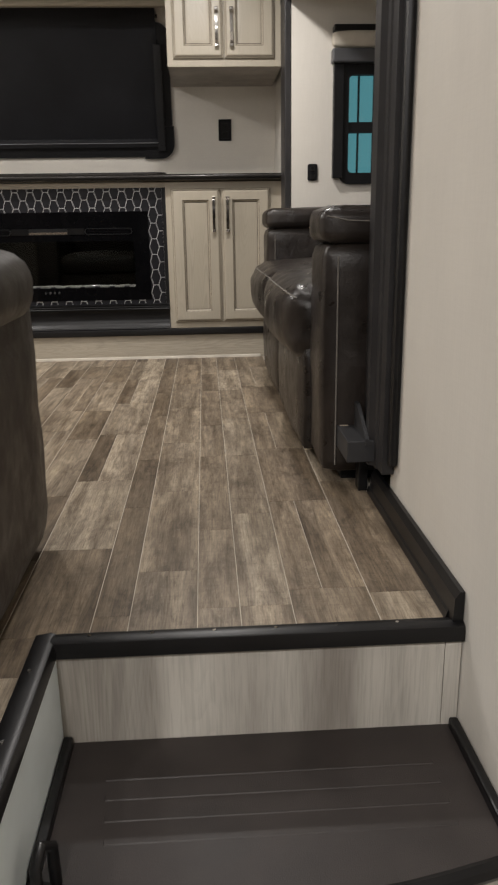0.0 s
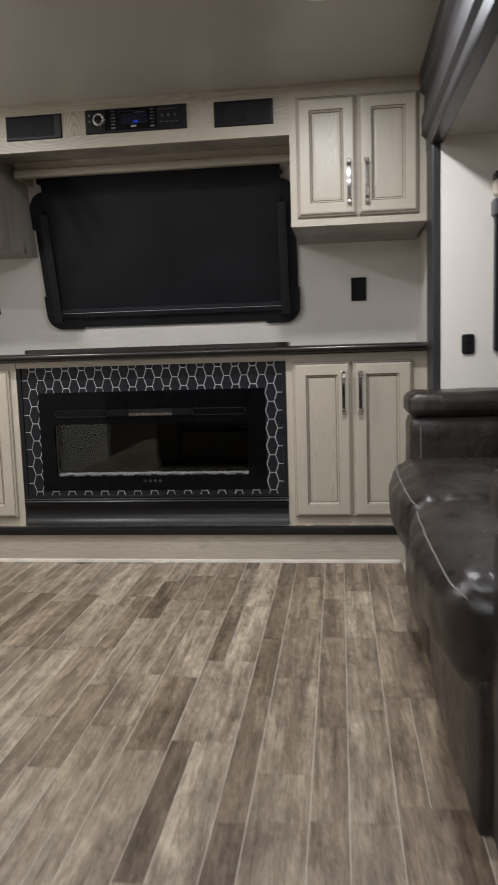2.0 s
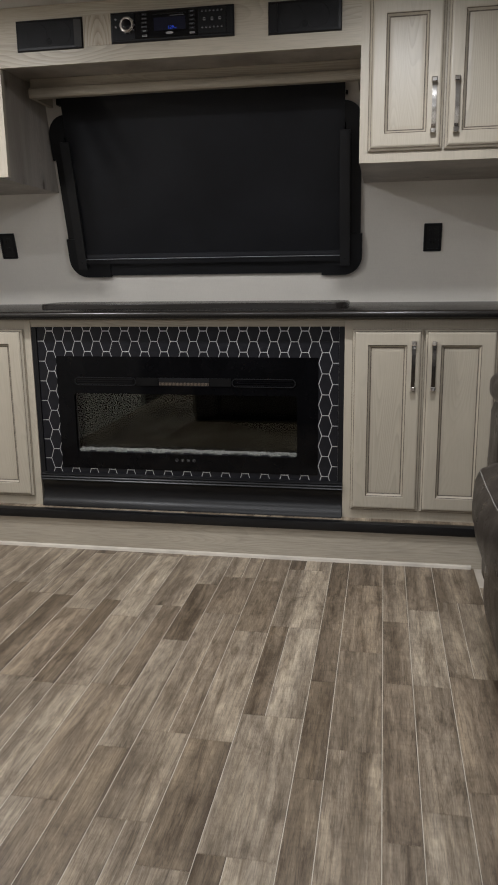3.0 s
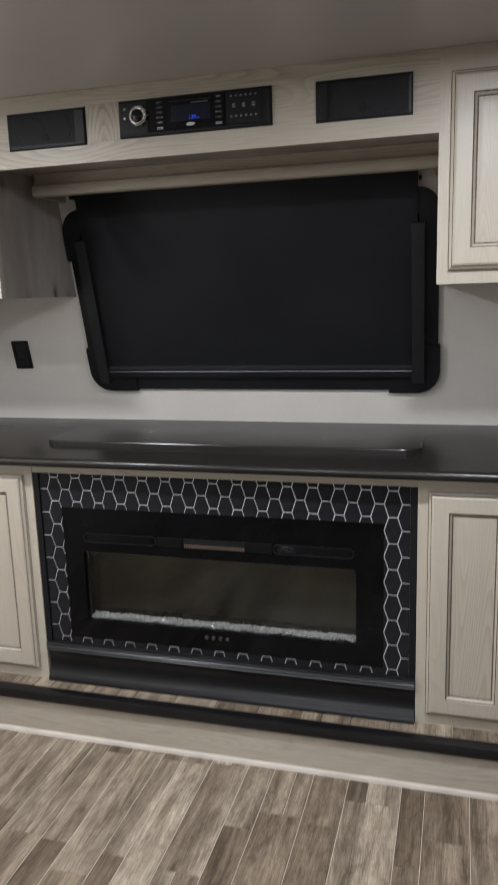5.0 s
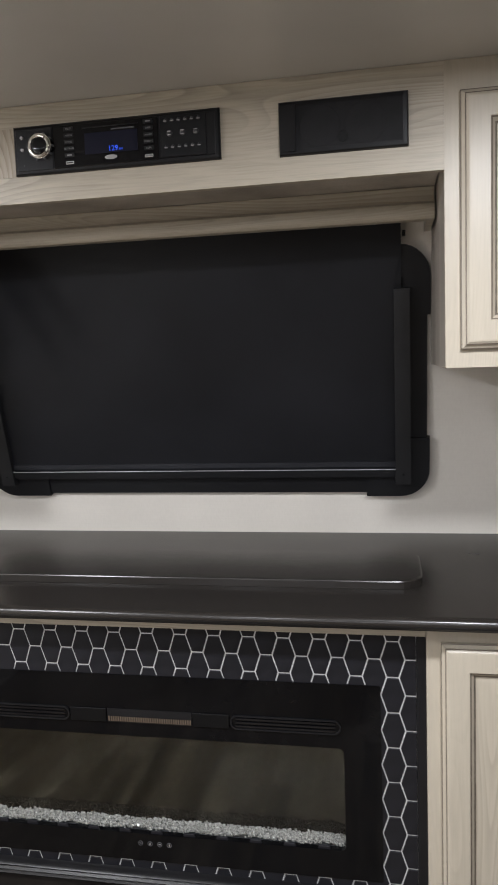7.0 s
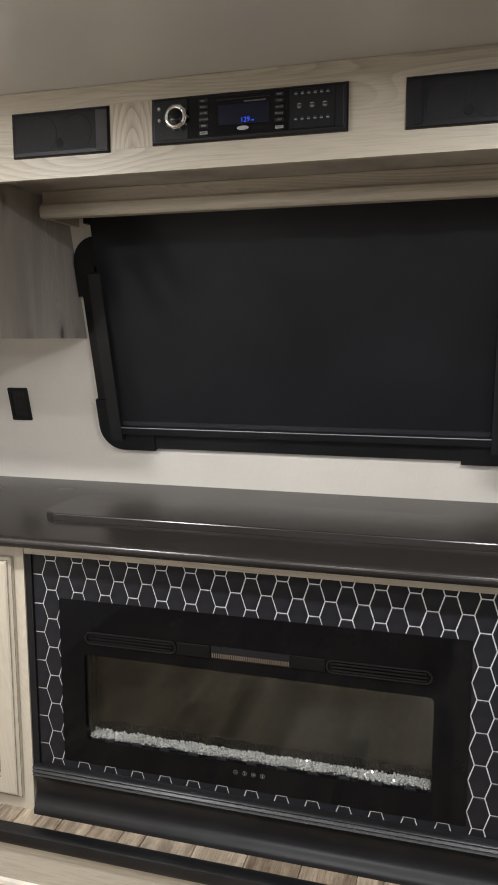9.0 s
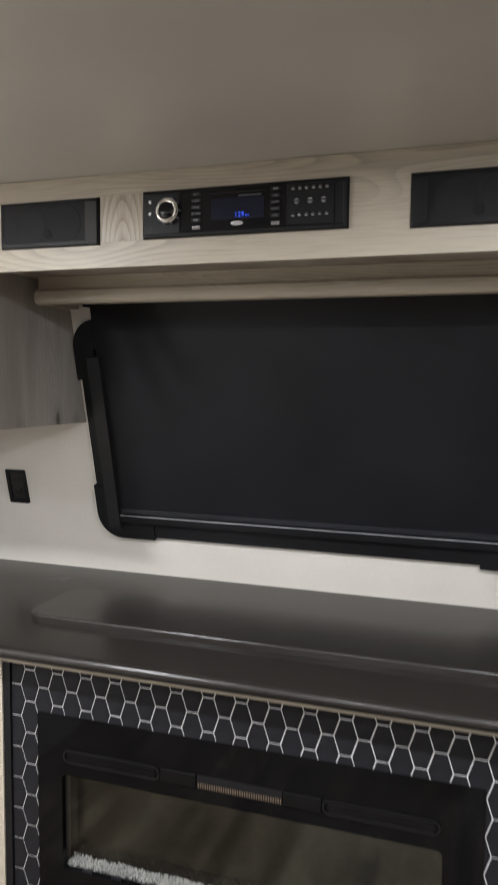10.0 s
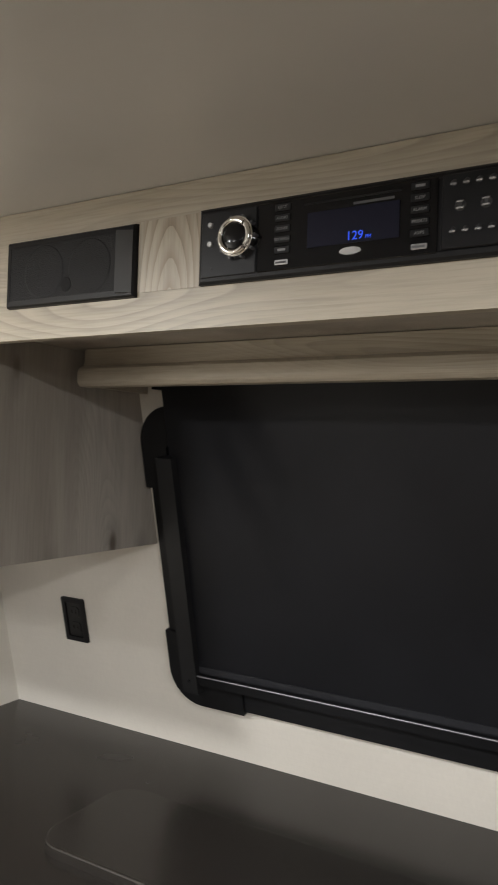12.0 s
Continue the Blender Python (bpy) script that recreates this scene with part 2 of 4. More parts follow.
CEILM = plain("ceiling_vinyl", (0.47, 0.450, 0.417), 0.30, spec=0.45, vary=0.05, scale=3)


def emitter(name, colour, strength):
    m = bpy.data.materials.new(name)
    m.use_nodes = True
    nt = m.node_tree
    b = nt.nodes["Principled BSDF"]
    b.inputs["Base Color"].default_value = (*colour, 1)
    b.inputs["Emission Color"].default_value = (*colour, 1)
    b.inputs["Emission Strength"].default_value = strength
    return m


LENS = emitter("lit_lens", (1.0, 0.93, 0.82), 30.0)
LCD = emitter("blue_digits", (0.03, 0.09, 0.8), 0.45)
LCDBACK = emitter("dim_display", (0.007, 0.007, 0.016), 0.06)
LCDBACK.node_tree.nodes["Principled BSDF"].inputs["Specular IOR Level"].default_value = 0.15
OUTSIDE = emitter("teal_daylight", (0.075, 0.215, 0.24), 1.0)
OUTSIDE2 = emitter("pale_daylight", (0.25, 0.42, 0.45), 1.0)


def pane_mat(name, colour, gloss):
    """Thin clear sheet: lets light straight through and mirrors a little of it."""
    m = bpy.data.materials.new(name)
    m.use_nodes = True
    nt = m.node_tree
    nt.nodes.remove(nt.nodes["Principled BSDF"])
    tr, gl = nt.nodes.new("ShaderNodeBsdfTransparent"), nt.nodes.new("ShaderNodeBsdfGlossy")
    mx = nt.nodes.new("ShaderNodeMixShader")
    tr.inputs[0].default_value = (*colour, 1)
    gl.inputs["Roughness"].default_value = 0.0
    mx.inputs[0].default_value = gloss
    link(nt, tr.outputs[0], mx.inputs[1])
    link(nt, gl.outputs[0], mx.inputs[2])
    link(nt, mx.outputs[0], nt.nodes["Material Output"].inputs[0])
    return m


PANE = pane_mat("clear_pane", (0.93, 0.95, 0.94), 0.03)
MIRROR_BACK, _nt, _b = base_mat("smoked_mirror_back", 0.0, 1.0, 0.5)
_b.inputs["Base Color"].default_value = (0.038, 0.038, 0.033, 1)


# ---- mesh helpers ----
def box(bm, x0, x1, y0, y1, z0, z1):
    return bmesh.ops.create_cube(bm, size=1, matrix=Matrix.LocRotScale(
        ((x0 + x1) / 2, (y0 + y1) / 2, (z0 + z1) / 2), None, (x1 - x0, y1 - y0, z1 - z0)))["verts"]


def rbox(x0, x1, y0, y1, z0, z1, r=0.004, seg=2):
    bm = bmesh.new()
    box(bm, x0, x1, y0, y1, z0, z1)
    if r:
        bmesh.ops.bevel(bm, geom=bm.edges[:], offset=r, segments=seg, profile=0.5, affect="EDGES")
    return bm


def pillow(x0, x1, y0, y1, z0, z1, r, puff=0.02, cuts=7, sag=0.0, fold=0.0):
    """A padded block: rounded edges and bulging faces, with folds gathered at its two ends along y."""
    bm = bmesh.new()
    box(bm, x0, x1, y0, y1, z0, z1)
    bmesh.ops.subdivide_edges(bm, edges=bm.edges[:], cuts=cuts, use_grid_fill=True)
    c = Vector(((x0 + x1) / 2, (y0 + y1) / 2, (z0 + z1) / 2))
    h = Vector(((x1 - x0) / 2, (y1 - y0) / 2, (z1 - z0) / 2))
    for v in bm.verts:
        p = v.co - c
        q = Vector([max(-h[i] + r, min(h[i] - r, p[i])) for i in range(3)])
        d = p - q
        if d.length > 1e-6:
            p = q + d.normalized() * r
        u = [p[i] / h[i] for i in range(3)]
        for i in range(3):
            j, k = (i + 1) % 3, (i + 2) % 3
            p[i] += puff * u[i] * max(0, 1 - u[j] ** 2) * max(0, 1 - u[k] ** 2)
        if fold:
            near = max(0.0, (abs(u[1]) - 0.45) / 0.55) * max(0.0, 1 - abs(u[1]) ** 12)
            wob = noise.noise(v.co * 5.0)
            p += Vector((u[0] * 0.35, 0, 0.8)) * fold * near * math.sin(p.x * 150 + p.z * 60 + 7.0 * wob) * (0.5 + noise.noise(v.co * 11.0))
            p += p.normalized() * fold * 0.9 * noise.noise(v.co * 13.0)
        w = noise.noise(v.co * 9.0) * 0.004
        v.co = c + p + Vector((w, w, w * 0.6 - sag * max(0, 1 - u[0] ** 2)))
    return bm


def prism(points, lo, hi, axis="x"):
    """A profile of two coordinates drawn out along the third axis."""
    bm = bmesh.new()
    def at(p, q):
        return {"x": (q, p[0], p[1]), "y": (p[0], q, p[1]), "z": (p[0], p[1], q)}[axis]
    a = [bm.verts.new(at(p, lo)) for p in points]
    b = [bm.verts.new(at(p, hi)) for p in points]
    n = len(points)
    for i in range(n):
        bm.faces.new((a[i], a[(i + 1) % n], b[(i + 1) % n], b[i]))
    bm.faces.new(a)
    bm.faces.new(b[::-1])
    bmesh.ops.recalc_face_normals(bm, faces=bm.faces[:])
    return bm


def rounded_rect(x0, x1, z0, z1, r, n=6):
    pts = []
    for cx, cz, a0 in ((x1 - r, z1 - r, 0), (x0 + r, z1 - r, 90), (x0 + r, z0 + r, 180), (x1 - r, z0 + r, 270)):
        for i in range(n + 1):
            a = radians(a0 + 90 * i / n)
            pts.append((cx + r * math.cos(a), cz + r * math.sin(a)))
    return pts


def disc(c, r, depth, axis="y", seg=32, r2=None):
    bm = bmesh.new()
    rot = {"y": Euler((radians(90), 0, 0)), "z": Euler((0, 0, 0)), "x": Euler((0, radians(90), 0))}[axis]
    bmesh.ops.create_cone(bm, cap_ends=True, segments=seg, radius1=r, radius2=r if r2 is None else r2, depth=depth,
                          matrix=Matrix.LocRotScale(c, rot, None))
    return bm


def tube(points, r, seg=8):
    """A round bar along a line of points."""
    bm = bmesh.new()
    rings = []
    pts = [Vector(p) for p in points]
    for i, p in enumerate(pts):
        d = (pts[min(i + 1, len(pts) - 1)] - pts[max(i - 1, 0)]).normalized()
        a = d.orthogonal().normalized()
        if i and abs(a.dot(last)) < 0.9:
            a = (last - d * last.dot(d)).normalized()
        last = a
        b = d.cross(a)
        rings.append([bm.verts.new(p + (a * math.cos(2 * math.pi * k / seg) + b * math.sin(2 * math.pi * k / seg)) * r) for k in range(seg)])
    for q, s in zip(rings, rings[1:]):
        for k in range(seg):
            bm.faces.new((q[k], q[(k + 1) % seg], s[(k + 1) % seg], s[k]))
    bm.faces.new(rings[0][::-1])
    bm.faces.new(rings[-1])
    return bm


def part(name, bm, material, parent=None, label="", smooth=None):
    """One mesh object out of a bmesh, in world metres, under a thing or a part."""
    me = bpy.data.meshes.new(name)
    bm.to_mesh(me)
    bm.free()
    for m in material if isinstance(material, (list, tuple)) else (material,):
        me.materials.append(m)
    if smooth is not None:
        me.shade_smooth()
        me.set_sharp_from_angle(angle=radians(smooth))
    ob = new(name, me)
    if parent is not None:
        ob.parent = parent
        if parent.type == "EMPTY":
            ob.matrix_parent_inverse = Matrix.Translation(parent.location).inverted()
    if label:
        ob["label"] = label
    return ob


def thing(name, at, label, category, group="", kind=""):
    o = new(name)
    o.location = at
    o.empty_display_size = 0.1
    return tagged(o, label, category, group, kind)


def structure(name, bm, material, label, category, smooth=None):
    return tagged(part(name, bm, material, smooth=smooth), label, category, "", "structure")


def boxes(*dims):
    bm = bmesh.new()
    for d in dims:
        box(bm, *d)
    return bm


def lean_y(z):
    """The cap wall leans into the room towards its top."""
    return 0.816 - 0.25 * z


def leaned(bm):
    """Maps (x, distance in front of the wall, height) onto the leaning wall."""
    for v in bm.verts:
        x, d, z = v.co
        v.co = (x, lean_y(z) - 0.970 * d, z - 0.243 * d)
    bmesh.ops.recalc_face_normals(bm, faces=bm.faces[:])
    return bm


def slab(pts, d0, d1):
    """A flat piece with the outline pts (x, z) between two distances in front of the wall."""
    bm = bmesh.new()
    a = [bm.verts.new((x, d0, z)) for x, z in pts]
    b = [bm.verts.new((x, d1, z)) for x, z in pts]
    n = len(pts)
    for i in range(n):
        bm.faces.new((a[i], a[(i + 1) % n], b[(i + 1) % n], b[i]))
    bm.faces.new(b)
    bm.faces.new(a[::-1])
    bmesh.ops.recalc_face_normals(bm, faces=bm.faces[:])
    return bm


def ring(outer, inner, d0, d1):
    bm = bmesh.new()
    n = len(outer)
    loops = [[bm.verts.new((x, d, z)) for x, z in pts] for pts, d in ((outer, d0), (outer, d1), (inner, d1), (inner, d0))]
    for q, s in zip(loops, loops[1:] + loops[:1]):
        for i in range(n):
            bm.faces.new((q[i], q[(i + 1) % n], s[(i + 1) % n], s[i]))
    bmesh.ops.recalc_face_normals(bm, faces=bm.faces[:])
    return bm


def rect_loft(x0, x1, z0, z1, rings, closed=True):
    """Nested rectangles (inset, y, material of the band up to the next one)."""
    bm = bmesh.new()
    prev = None
    for inset, y, mi in rings:
        loop = [bm.verts.new(p) for p in ((x0 + inset, y, z0 + inset), (x1 - inset, y, z0 + inset), (x1 - inset, y, z1 - inset), (x0 + inset, y, z1 - inset))]
        if prev:
            for i in range(4):
                f = bm.faces.new((prev[0][i], prev[0][(i + 1) % 4], loop[(i + 1) % 4], loop[i]))
                f.material_index = prev[1]
        prev = (loop, mi)
    if closed:
        bm.faces.new(prev[0]).material_index = prev[1]
    return bm


# ---- shell ----
XR, XL, BACK, LOW = 1.17, -1.17, -7.0, -0.37
# For the unseen rear walls: added dark so the fireplace mirrors less light.
DARKWALL = wood("dark_reflection_wall", (0.045, 0.038, 0.031), (0.085, 0.072, 0.06), "z", 0.5, 0.2, 0.15)
structure("ceiling", boxes((XL - 0.1, XR, BACK, 0.8, CEIL, CEIL + 0.06)), CEILM, "pale grey-beige vinyl ceiling panel with a soft sheen", "ceiling")
structure("floor", boxes((XL, 2.05, -2.776, -0.10, -0.06, -0.0009), (XL, 0.494, -4.2, -2.776, -0.06, -0.0009)), SEAM,
          "vinyl plank floor of weathered grey-brown boards", "floor")
structure("floor_lower", boxes((XL, XR, BACK, -2.70, LOW - 0.06, LOW)), LOWER, "vinyl floor of the lower level below the steps", "floor")
structure("wall_left", boxes((XL - 0.08, XL, -3.0, 0.75, LOW, CEIL)), WALL, "pale linen wallpaper side wall", "wall")
structure("wall_left_rear", boxes((XL - 0.08, XL, BACK, -3.0, LOW, CEIL)), DARKWALL, "unseen side wall of the rear room, dark to dim reflections", "wall")
structure("wall_right", boxes((XR, XR + 0.05, BACK, -2.27, LOW, CEIL)), WALL, "pale linen wallpaper wall beside the entry steps", "wall")
structure("wall_right_front", boxes((XR, XR + 0.05, -0.19, 0.75, LOW, CEIL)), WALL, "pale wall beside the front cabinets", "wall")
structure("wall_right_header", boxes((XR, XR + 0.05, -2.27, -0.19, 1.66, CEIL)), WALL, "wall strip above the slide-out opening", "wall")
structure("wall_back", boxes((XL, XR, BACK - 0.08, BACK, LOW, CEIL)), DARKWALL, "unseen wall at the far end, dark to dim reflections", "wall")

# leaning cap wall with the window opening
WX0, WX1, WZ0, WZ1 = -0.60, 0.565, 1.05, 1.60
cap = bmesh.new()
for x0, x1, z0, z1 in ((XL, WX0, 0.80, 1.90), (WX1, XR, 0.80, 1.90), (WX0, WX1, 0.80, WZ0), (WX0, WX1, WZ1, 1.90)):
    tmp = slab([(x0, z0), (x1, z0), (x1, z1), (x0, z1)], -0.05, 0.0)
    me = bpy.data.meshes.new("tmp")
    tmp.to_mesh(me)
    tmp.free()
    cap.from_mesh(me)
    bpy.data.meshes.remove(me)
structure("wall_front", leaned(cap), WALL, "leaning pale linen wallpaper wall behind the counter", "wall")
structure("wall_front_low", boxes((XL, XR, 0.70, 0.75, -0.06, 0.84), (XL, XR, 0.62, 0.75, 0.80, 0.84)), WALL, "wall behind the base cabinets", "wall")

# slide-out: floor, end wall with window opening, outer wall, ceiling
EY = -0.255
SX = 2.02
structure("slide_ceiling", boxes((XR - 0.02, SX + 0.05, -2.16, EY + 0.05, 1.602, 1.65)), CEILM, "grey-beige ceiling of the slide-out", "ceiling")
structure("slide_wall_outer", boxes((SX, SX + 0.05, -2.16, EY + 0.05, -0.06, 1.602)), WALL, "pale wallpaper outer wall of the slide-out", "wall")
structure("slide_wall_near", boxes((XR + 0.05, SX, -2.18, -2.13, -0.06, 1.602)), WALL, "pale end wall of the slide-out", "wall")
NX0, NX1, NZ0, NZ1 = 1.385, 1.80, 0.845, 1.30
structure("slide_wall_end", boxes((XR, NX0, EY, EY + 0.05, -0.06, 1.602), (NX1, SX, EY, EY + 0.05, -0.06, 1.602),
                                  (NX0, NX1, EY, EY + 0.05, -0.06, NZ0), (NX0, NX1, EY, EY + 0.05, NZ1, 1.602)),
          WALL, "pale wallpaper end wall of the slide-out", "wall")

# slide fascia
fas = thing("slide_fascia", (1.15, -2.2, 0), "dark satin trim framing the slide-out opening", "trim", kind="structure")
part("near_post", prism([(1.138, -2.235), (1.126, -2.225), (1.126, -2.20), (1.138, -2.19), (1.138, -2.12), (1.150, -2.098), (1.168, -2.098), (1.168, -2.302), (1.142, -2.302), (1.142, -2.262), (1.138, -2.258)], 0.10, 1.86, "z"), SATIN, fas)
part("near_seal", rbox(1.150, 1.1695, -2.335, -2.3025, 0.125, 1.87, 0.008), BLACK, fas, "black rubber seal beside the wall")
part("far_post", rbox(1.142, 1.172, EY - 0.002, -0.075, 0.0, 1.60, 0.004), SATIN, fas)
hdr = part("header", prism([(-0.0, 1.595), (0.028, 1.595), (0.028, 1.64), (0.044, 1.655), (0.044, 1.72), (0.034, 1.73), (0.034, 1.80), (0.05, 1.815), (0.05, 1.884), (0, 1.884)], -2.29, -0.072, "y"), SATIN, fas)
hdr.data.transform(Matrix.Translation((1.168, 0, 0)) @ Matrix.Diagonal((-1, 1, 1, 1)))
hdr.data.flip_normals()
part("header_lip", rbox(1.136, 1.18, -2.12, EY + 0.002, 1.578, 1.601, 0.003), BLACK, fas)

# ---- steps ----
st = thing("entry_step", (0.83, -2.93, LOW), "dark brown ribbed step tread with curved nose and pale vinyl riser", "step", kind="structure")
ty = [(0.505, -2.787), (1.167, -2.787), (1.167, -3.055)]
for i in range(1, 13):
    u = i / 12
    ty.append((1.167 - 0.662 * u, -3.055 - 0.055 * math.sin(math.pi * u)))
part("tread", prism(ty, -0.215, -0.185, "z"), TREAD, st)
for k in range(4):
    part("rib", rbox(0.585 + 0.004 * k, 1.10, -2.882 - 0.042 * k, -2.870 - 0.042 * k, -0.1868, -0.1838, 0.0011, 1), TREAD, st)
part("riser", boxes((0.505, 1.1395, -2.786, -2.775, -0.186, -0.016)), RISER_UP, st)
part("riser_end", boxes((1.1405, 1.167, -2.7875, -2.775, -0.186, -0.016)), RISER_UP, st, "narrow filler piece of pale vinyl")
part("lower_riser", boxes((0.505, 1.167, -3.05, -3.04, LOW, -0.215)), RISER_UP, st)
nose_pts = [(0.49 + 0.662 - 0.662 * i / 12 + 0.015, -3.063 - 0.055 * math.sin(math.pi * i / 12), -0.196) for i in range(13)]
part("tread_edge", tube(nose_pts, 0.014), BLACK, st, "black rounded edge of the tread")
part("side_lip", rbox(1.152, 1.168, -3.06, -2.79, -0.19, -0.168, 0.004), BLACK, st)
part("side_lip", rbox(0.506, 0.522, -3.06, -2.79, -0.19, -0.168, 0.004), BLACK, st)
structure("well_side", boxes((0.495, 0.505, -4.2, -2.776, LOW, -0.012)), WHITE, "white side panel of the step well", "panel")
nz = thing("floor_nosing", (0.83, -2.79, 0), "black screwed nosing along the floor edge above the steps", "trim", kind="structure")
prof = [(-2.764, -0.002), (-2.764, 0.006), (-2.788, 0.010), (-2.796, 0.006), (-2.798, -0.003), (-2.798, -0.020), (-2.789, -0.022), (-2.787, -0.004)]
part("front_nosing", prism(prof, 0.50, 1.168, "x"), BLACK, nz, smooth=40)
part("side_nosing", prism([(0.472, -0.002), (0.472, 0.006), (0.496, 0.010), (0.505, 0.006), (0.508, -0.003), (0.508, -0.020), (0.5055, -0.022), (0.503, -0.004)], -4.2, -2.765, "y"), BLACK, nz, smooth=40)
for i in range(7):
    part("screw", disc((0.56 + 0.10 * i, -2.778, 0.009), 0.003, 0.002, "z", 8), CHROME, nz)
for i in range(4):
    part("screw", disc((0.485, -2.87 - 0.16 * i, 0.009), 0.003, 0.002, "z", 8), CHROME, nz)
grab = thing("door_latch", (0.535, -3.085, -0.185), "small black metal loop handle beside the step", "handle")
part("loop", tube([(0.53, -3.10, -0.20), (0.53, -3.10, -0.12), (0.535, -3.085, -0.105), (0.545, -3.07, -0.12), (0.545, -3.065, -0.20)], 0.008), BLACK, grab, smooth=50)

bb = thing("baseboard", (1.16, -2.5, 0), "black baseboard along the wall by the steps", "baseboard", kind="structure")
part("board", prism([(1.150, -0.005), (1.168, -0.005), (1.168, 0.062), (1.160, 0.062), (1.152, 0.050)], -2.785, -2.15, "y"), BLACK, bb)
part("quarter_round", prism([(1.1455, -0.004), (1.151, -0.004), (1.151, 0.018), (1.148, 0.014), (1.1458, 0.004)], -2.762, -2.14, "y"), BLACK, bb)

# ---- raised plinth in front of the cabinets ----
pl = thing("plinth", (0, -0.1, 0), "low platform with a pale board front and black edge trim", "platform", kind="structure")
part("front_board", boxes((XL, XR, -0.115, -0.10, 0, 0.128)), RISER, pl)
part("deck", boxes((XL, XR, -0.10, 0.02, 0.10, 0.126)), SEAM, pl)
part("edge_trim", prism([(-0.128, 0.118), (-0.131, 0.128), (-0.128, 0.148), (-0.120, 0.152), (-0.088, 0.146), (-0.084, 0.132), (-0.112, 0.130), (-0.114, 0.118)], XL, XR), BLACK, pl, smooth=40)
part("caulk_strip", prism([(-0.115, 0), (-0.125, 0), (-0.122, 0.008), (-0.115, 0.012)], XL, 1.03), plain("pale_caulk", (0.52, 0.475, 0.405), 0.5), pl, "pale strip where board meets floor")


# ---- cabinets ----
def cup_handle(x, z0, z1, y, parent, mat_bar=CHROME):
    """Arched square bar pull on two feet."""
    pts = [(y, z0), (y - 0.012, z0 + 0.001), (y - 0.020, z0 + 0.012), (y - 0.025, z0 + 0.026), (y - 0.026, (z0 + z1) / 2),
           (y - 0.025, z1 - 0.026), (y - 0.020, z1 - 0.012), (y - 0.012, z1 - 0.001), (y, z1),
           (y, z1 - 0.014), (y - 0.010, z1 - 0.020), (y - 0.017, z1 - 0.030), (y - 0.018, (z0 + z1) / 2), (y - 0.017, z0 + 0.030), (y - 0.010, z0 + 0.020), (y, z0 + 0.014)]
    bm = prism(pts, x - 0.0065, x + 0.0065)
    h = part("handle", bm, mat_bar, parent, "polished nickel bar handle", smooth=35)
    part("handle_foot", rbox(x - 0.009, x + 0.009, y - 0.021, y, z0 - 0.003, z0 + 0.013, 0.003), CHROME, h)
    part("handle_foot", rbox(x - 0.009, x + 0.009, y - 0.021, y, z1 - 0.013, z1 + 0.003, 0.003), CHROME, h)


def raised_door(x0, x1, z0, z1, y, parent, w=0.05):
    """Door of a frame with stepped, glazed edges and a recessed panel; y is its front."""
    rings = [(0, y + 0.021, 0), (0, y + 0.0115, 1), (0.0015, y + 0.011, 0), (0.007, y + 0.0065, 0), (0.0075, y + 0.004, 1), (0.0093, y + 0.0035, 0),
             (0.013, y + 0.0005, 0), (0.016, y, 0), (w - 0.010, y, 0), (w - 0.009, y + 0.0015, 1), (w - 0.0065, y + 0.003, 0), (w - 0.002, y + 0.0092, 0),
             (w - 0.0015, y + 0.0095, 1), (w + 0.002, y + 0.011, 0)]
    d = part("door", rect_loft(x0, x1, z0, z1, rings, False), (CAB, GLAZE), parent)
    part("panel", rect_loft(x0 + w, x1 - w, z0 + w, z1 - w, [(0, y + 0.012, 1), (0.0022, y + 0.0107, 0), (0.012, y + 0.010, 0)]), (PANEL, GLAZE), d)
    return d


def base_cabinet(side):
    c = thing("base_cabinet", (side * 0.87, 0.1, 0.13), "whitewashed oak base cabinet with two glazed panel doors", "cabinet", "front wall base cabinets")
    a, b = sorted((side * 0.5815, side * 1.165))
    part("face_frame", boxes((a, b, -0.012, 0.006, 0.80, 0.844), (a, b, -0.012, 0.006, 0.128, 0.19), (a, a + (0.034 if side > 0 else 0.085), -0.0115, 0.006, 0.189, 0.801),
                             (b - (0.085 if side > 0 else 0.034), b, -0.0115, 0.006, 0.189, 0.801), ((a + b) / 2 - 0.03, (a + b) / 2 + 0.03, -0.0115, 0.006, 0.189, 0.801)), CAB, c)
    part("body", boxes((a + 0.002, b - 0.002, 0.006, 0.60, 0.128, 0.844)), RUSTIC, c)
    for x0, x1, hx in ((0.609, 0.8475, 0.815), (0.8525, 1.093, 0.882)):
        u, v = sorted((side * x0, side * x1))
        d = raised_door(u, v, 0.168, 0.812, -0.033, c, 0.063)
        cup_handle(side * hx, 0.607, 0.771, -0.033, d, NICKEL_DARK_REFLECT)
    return c


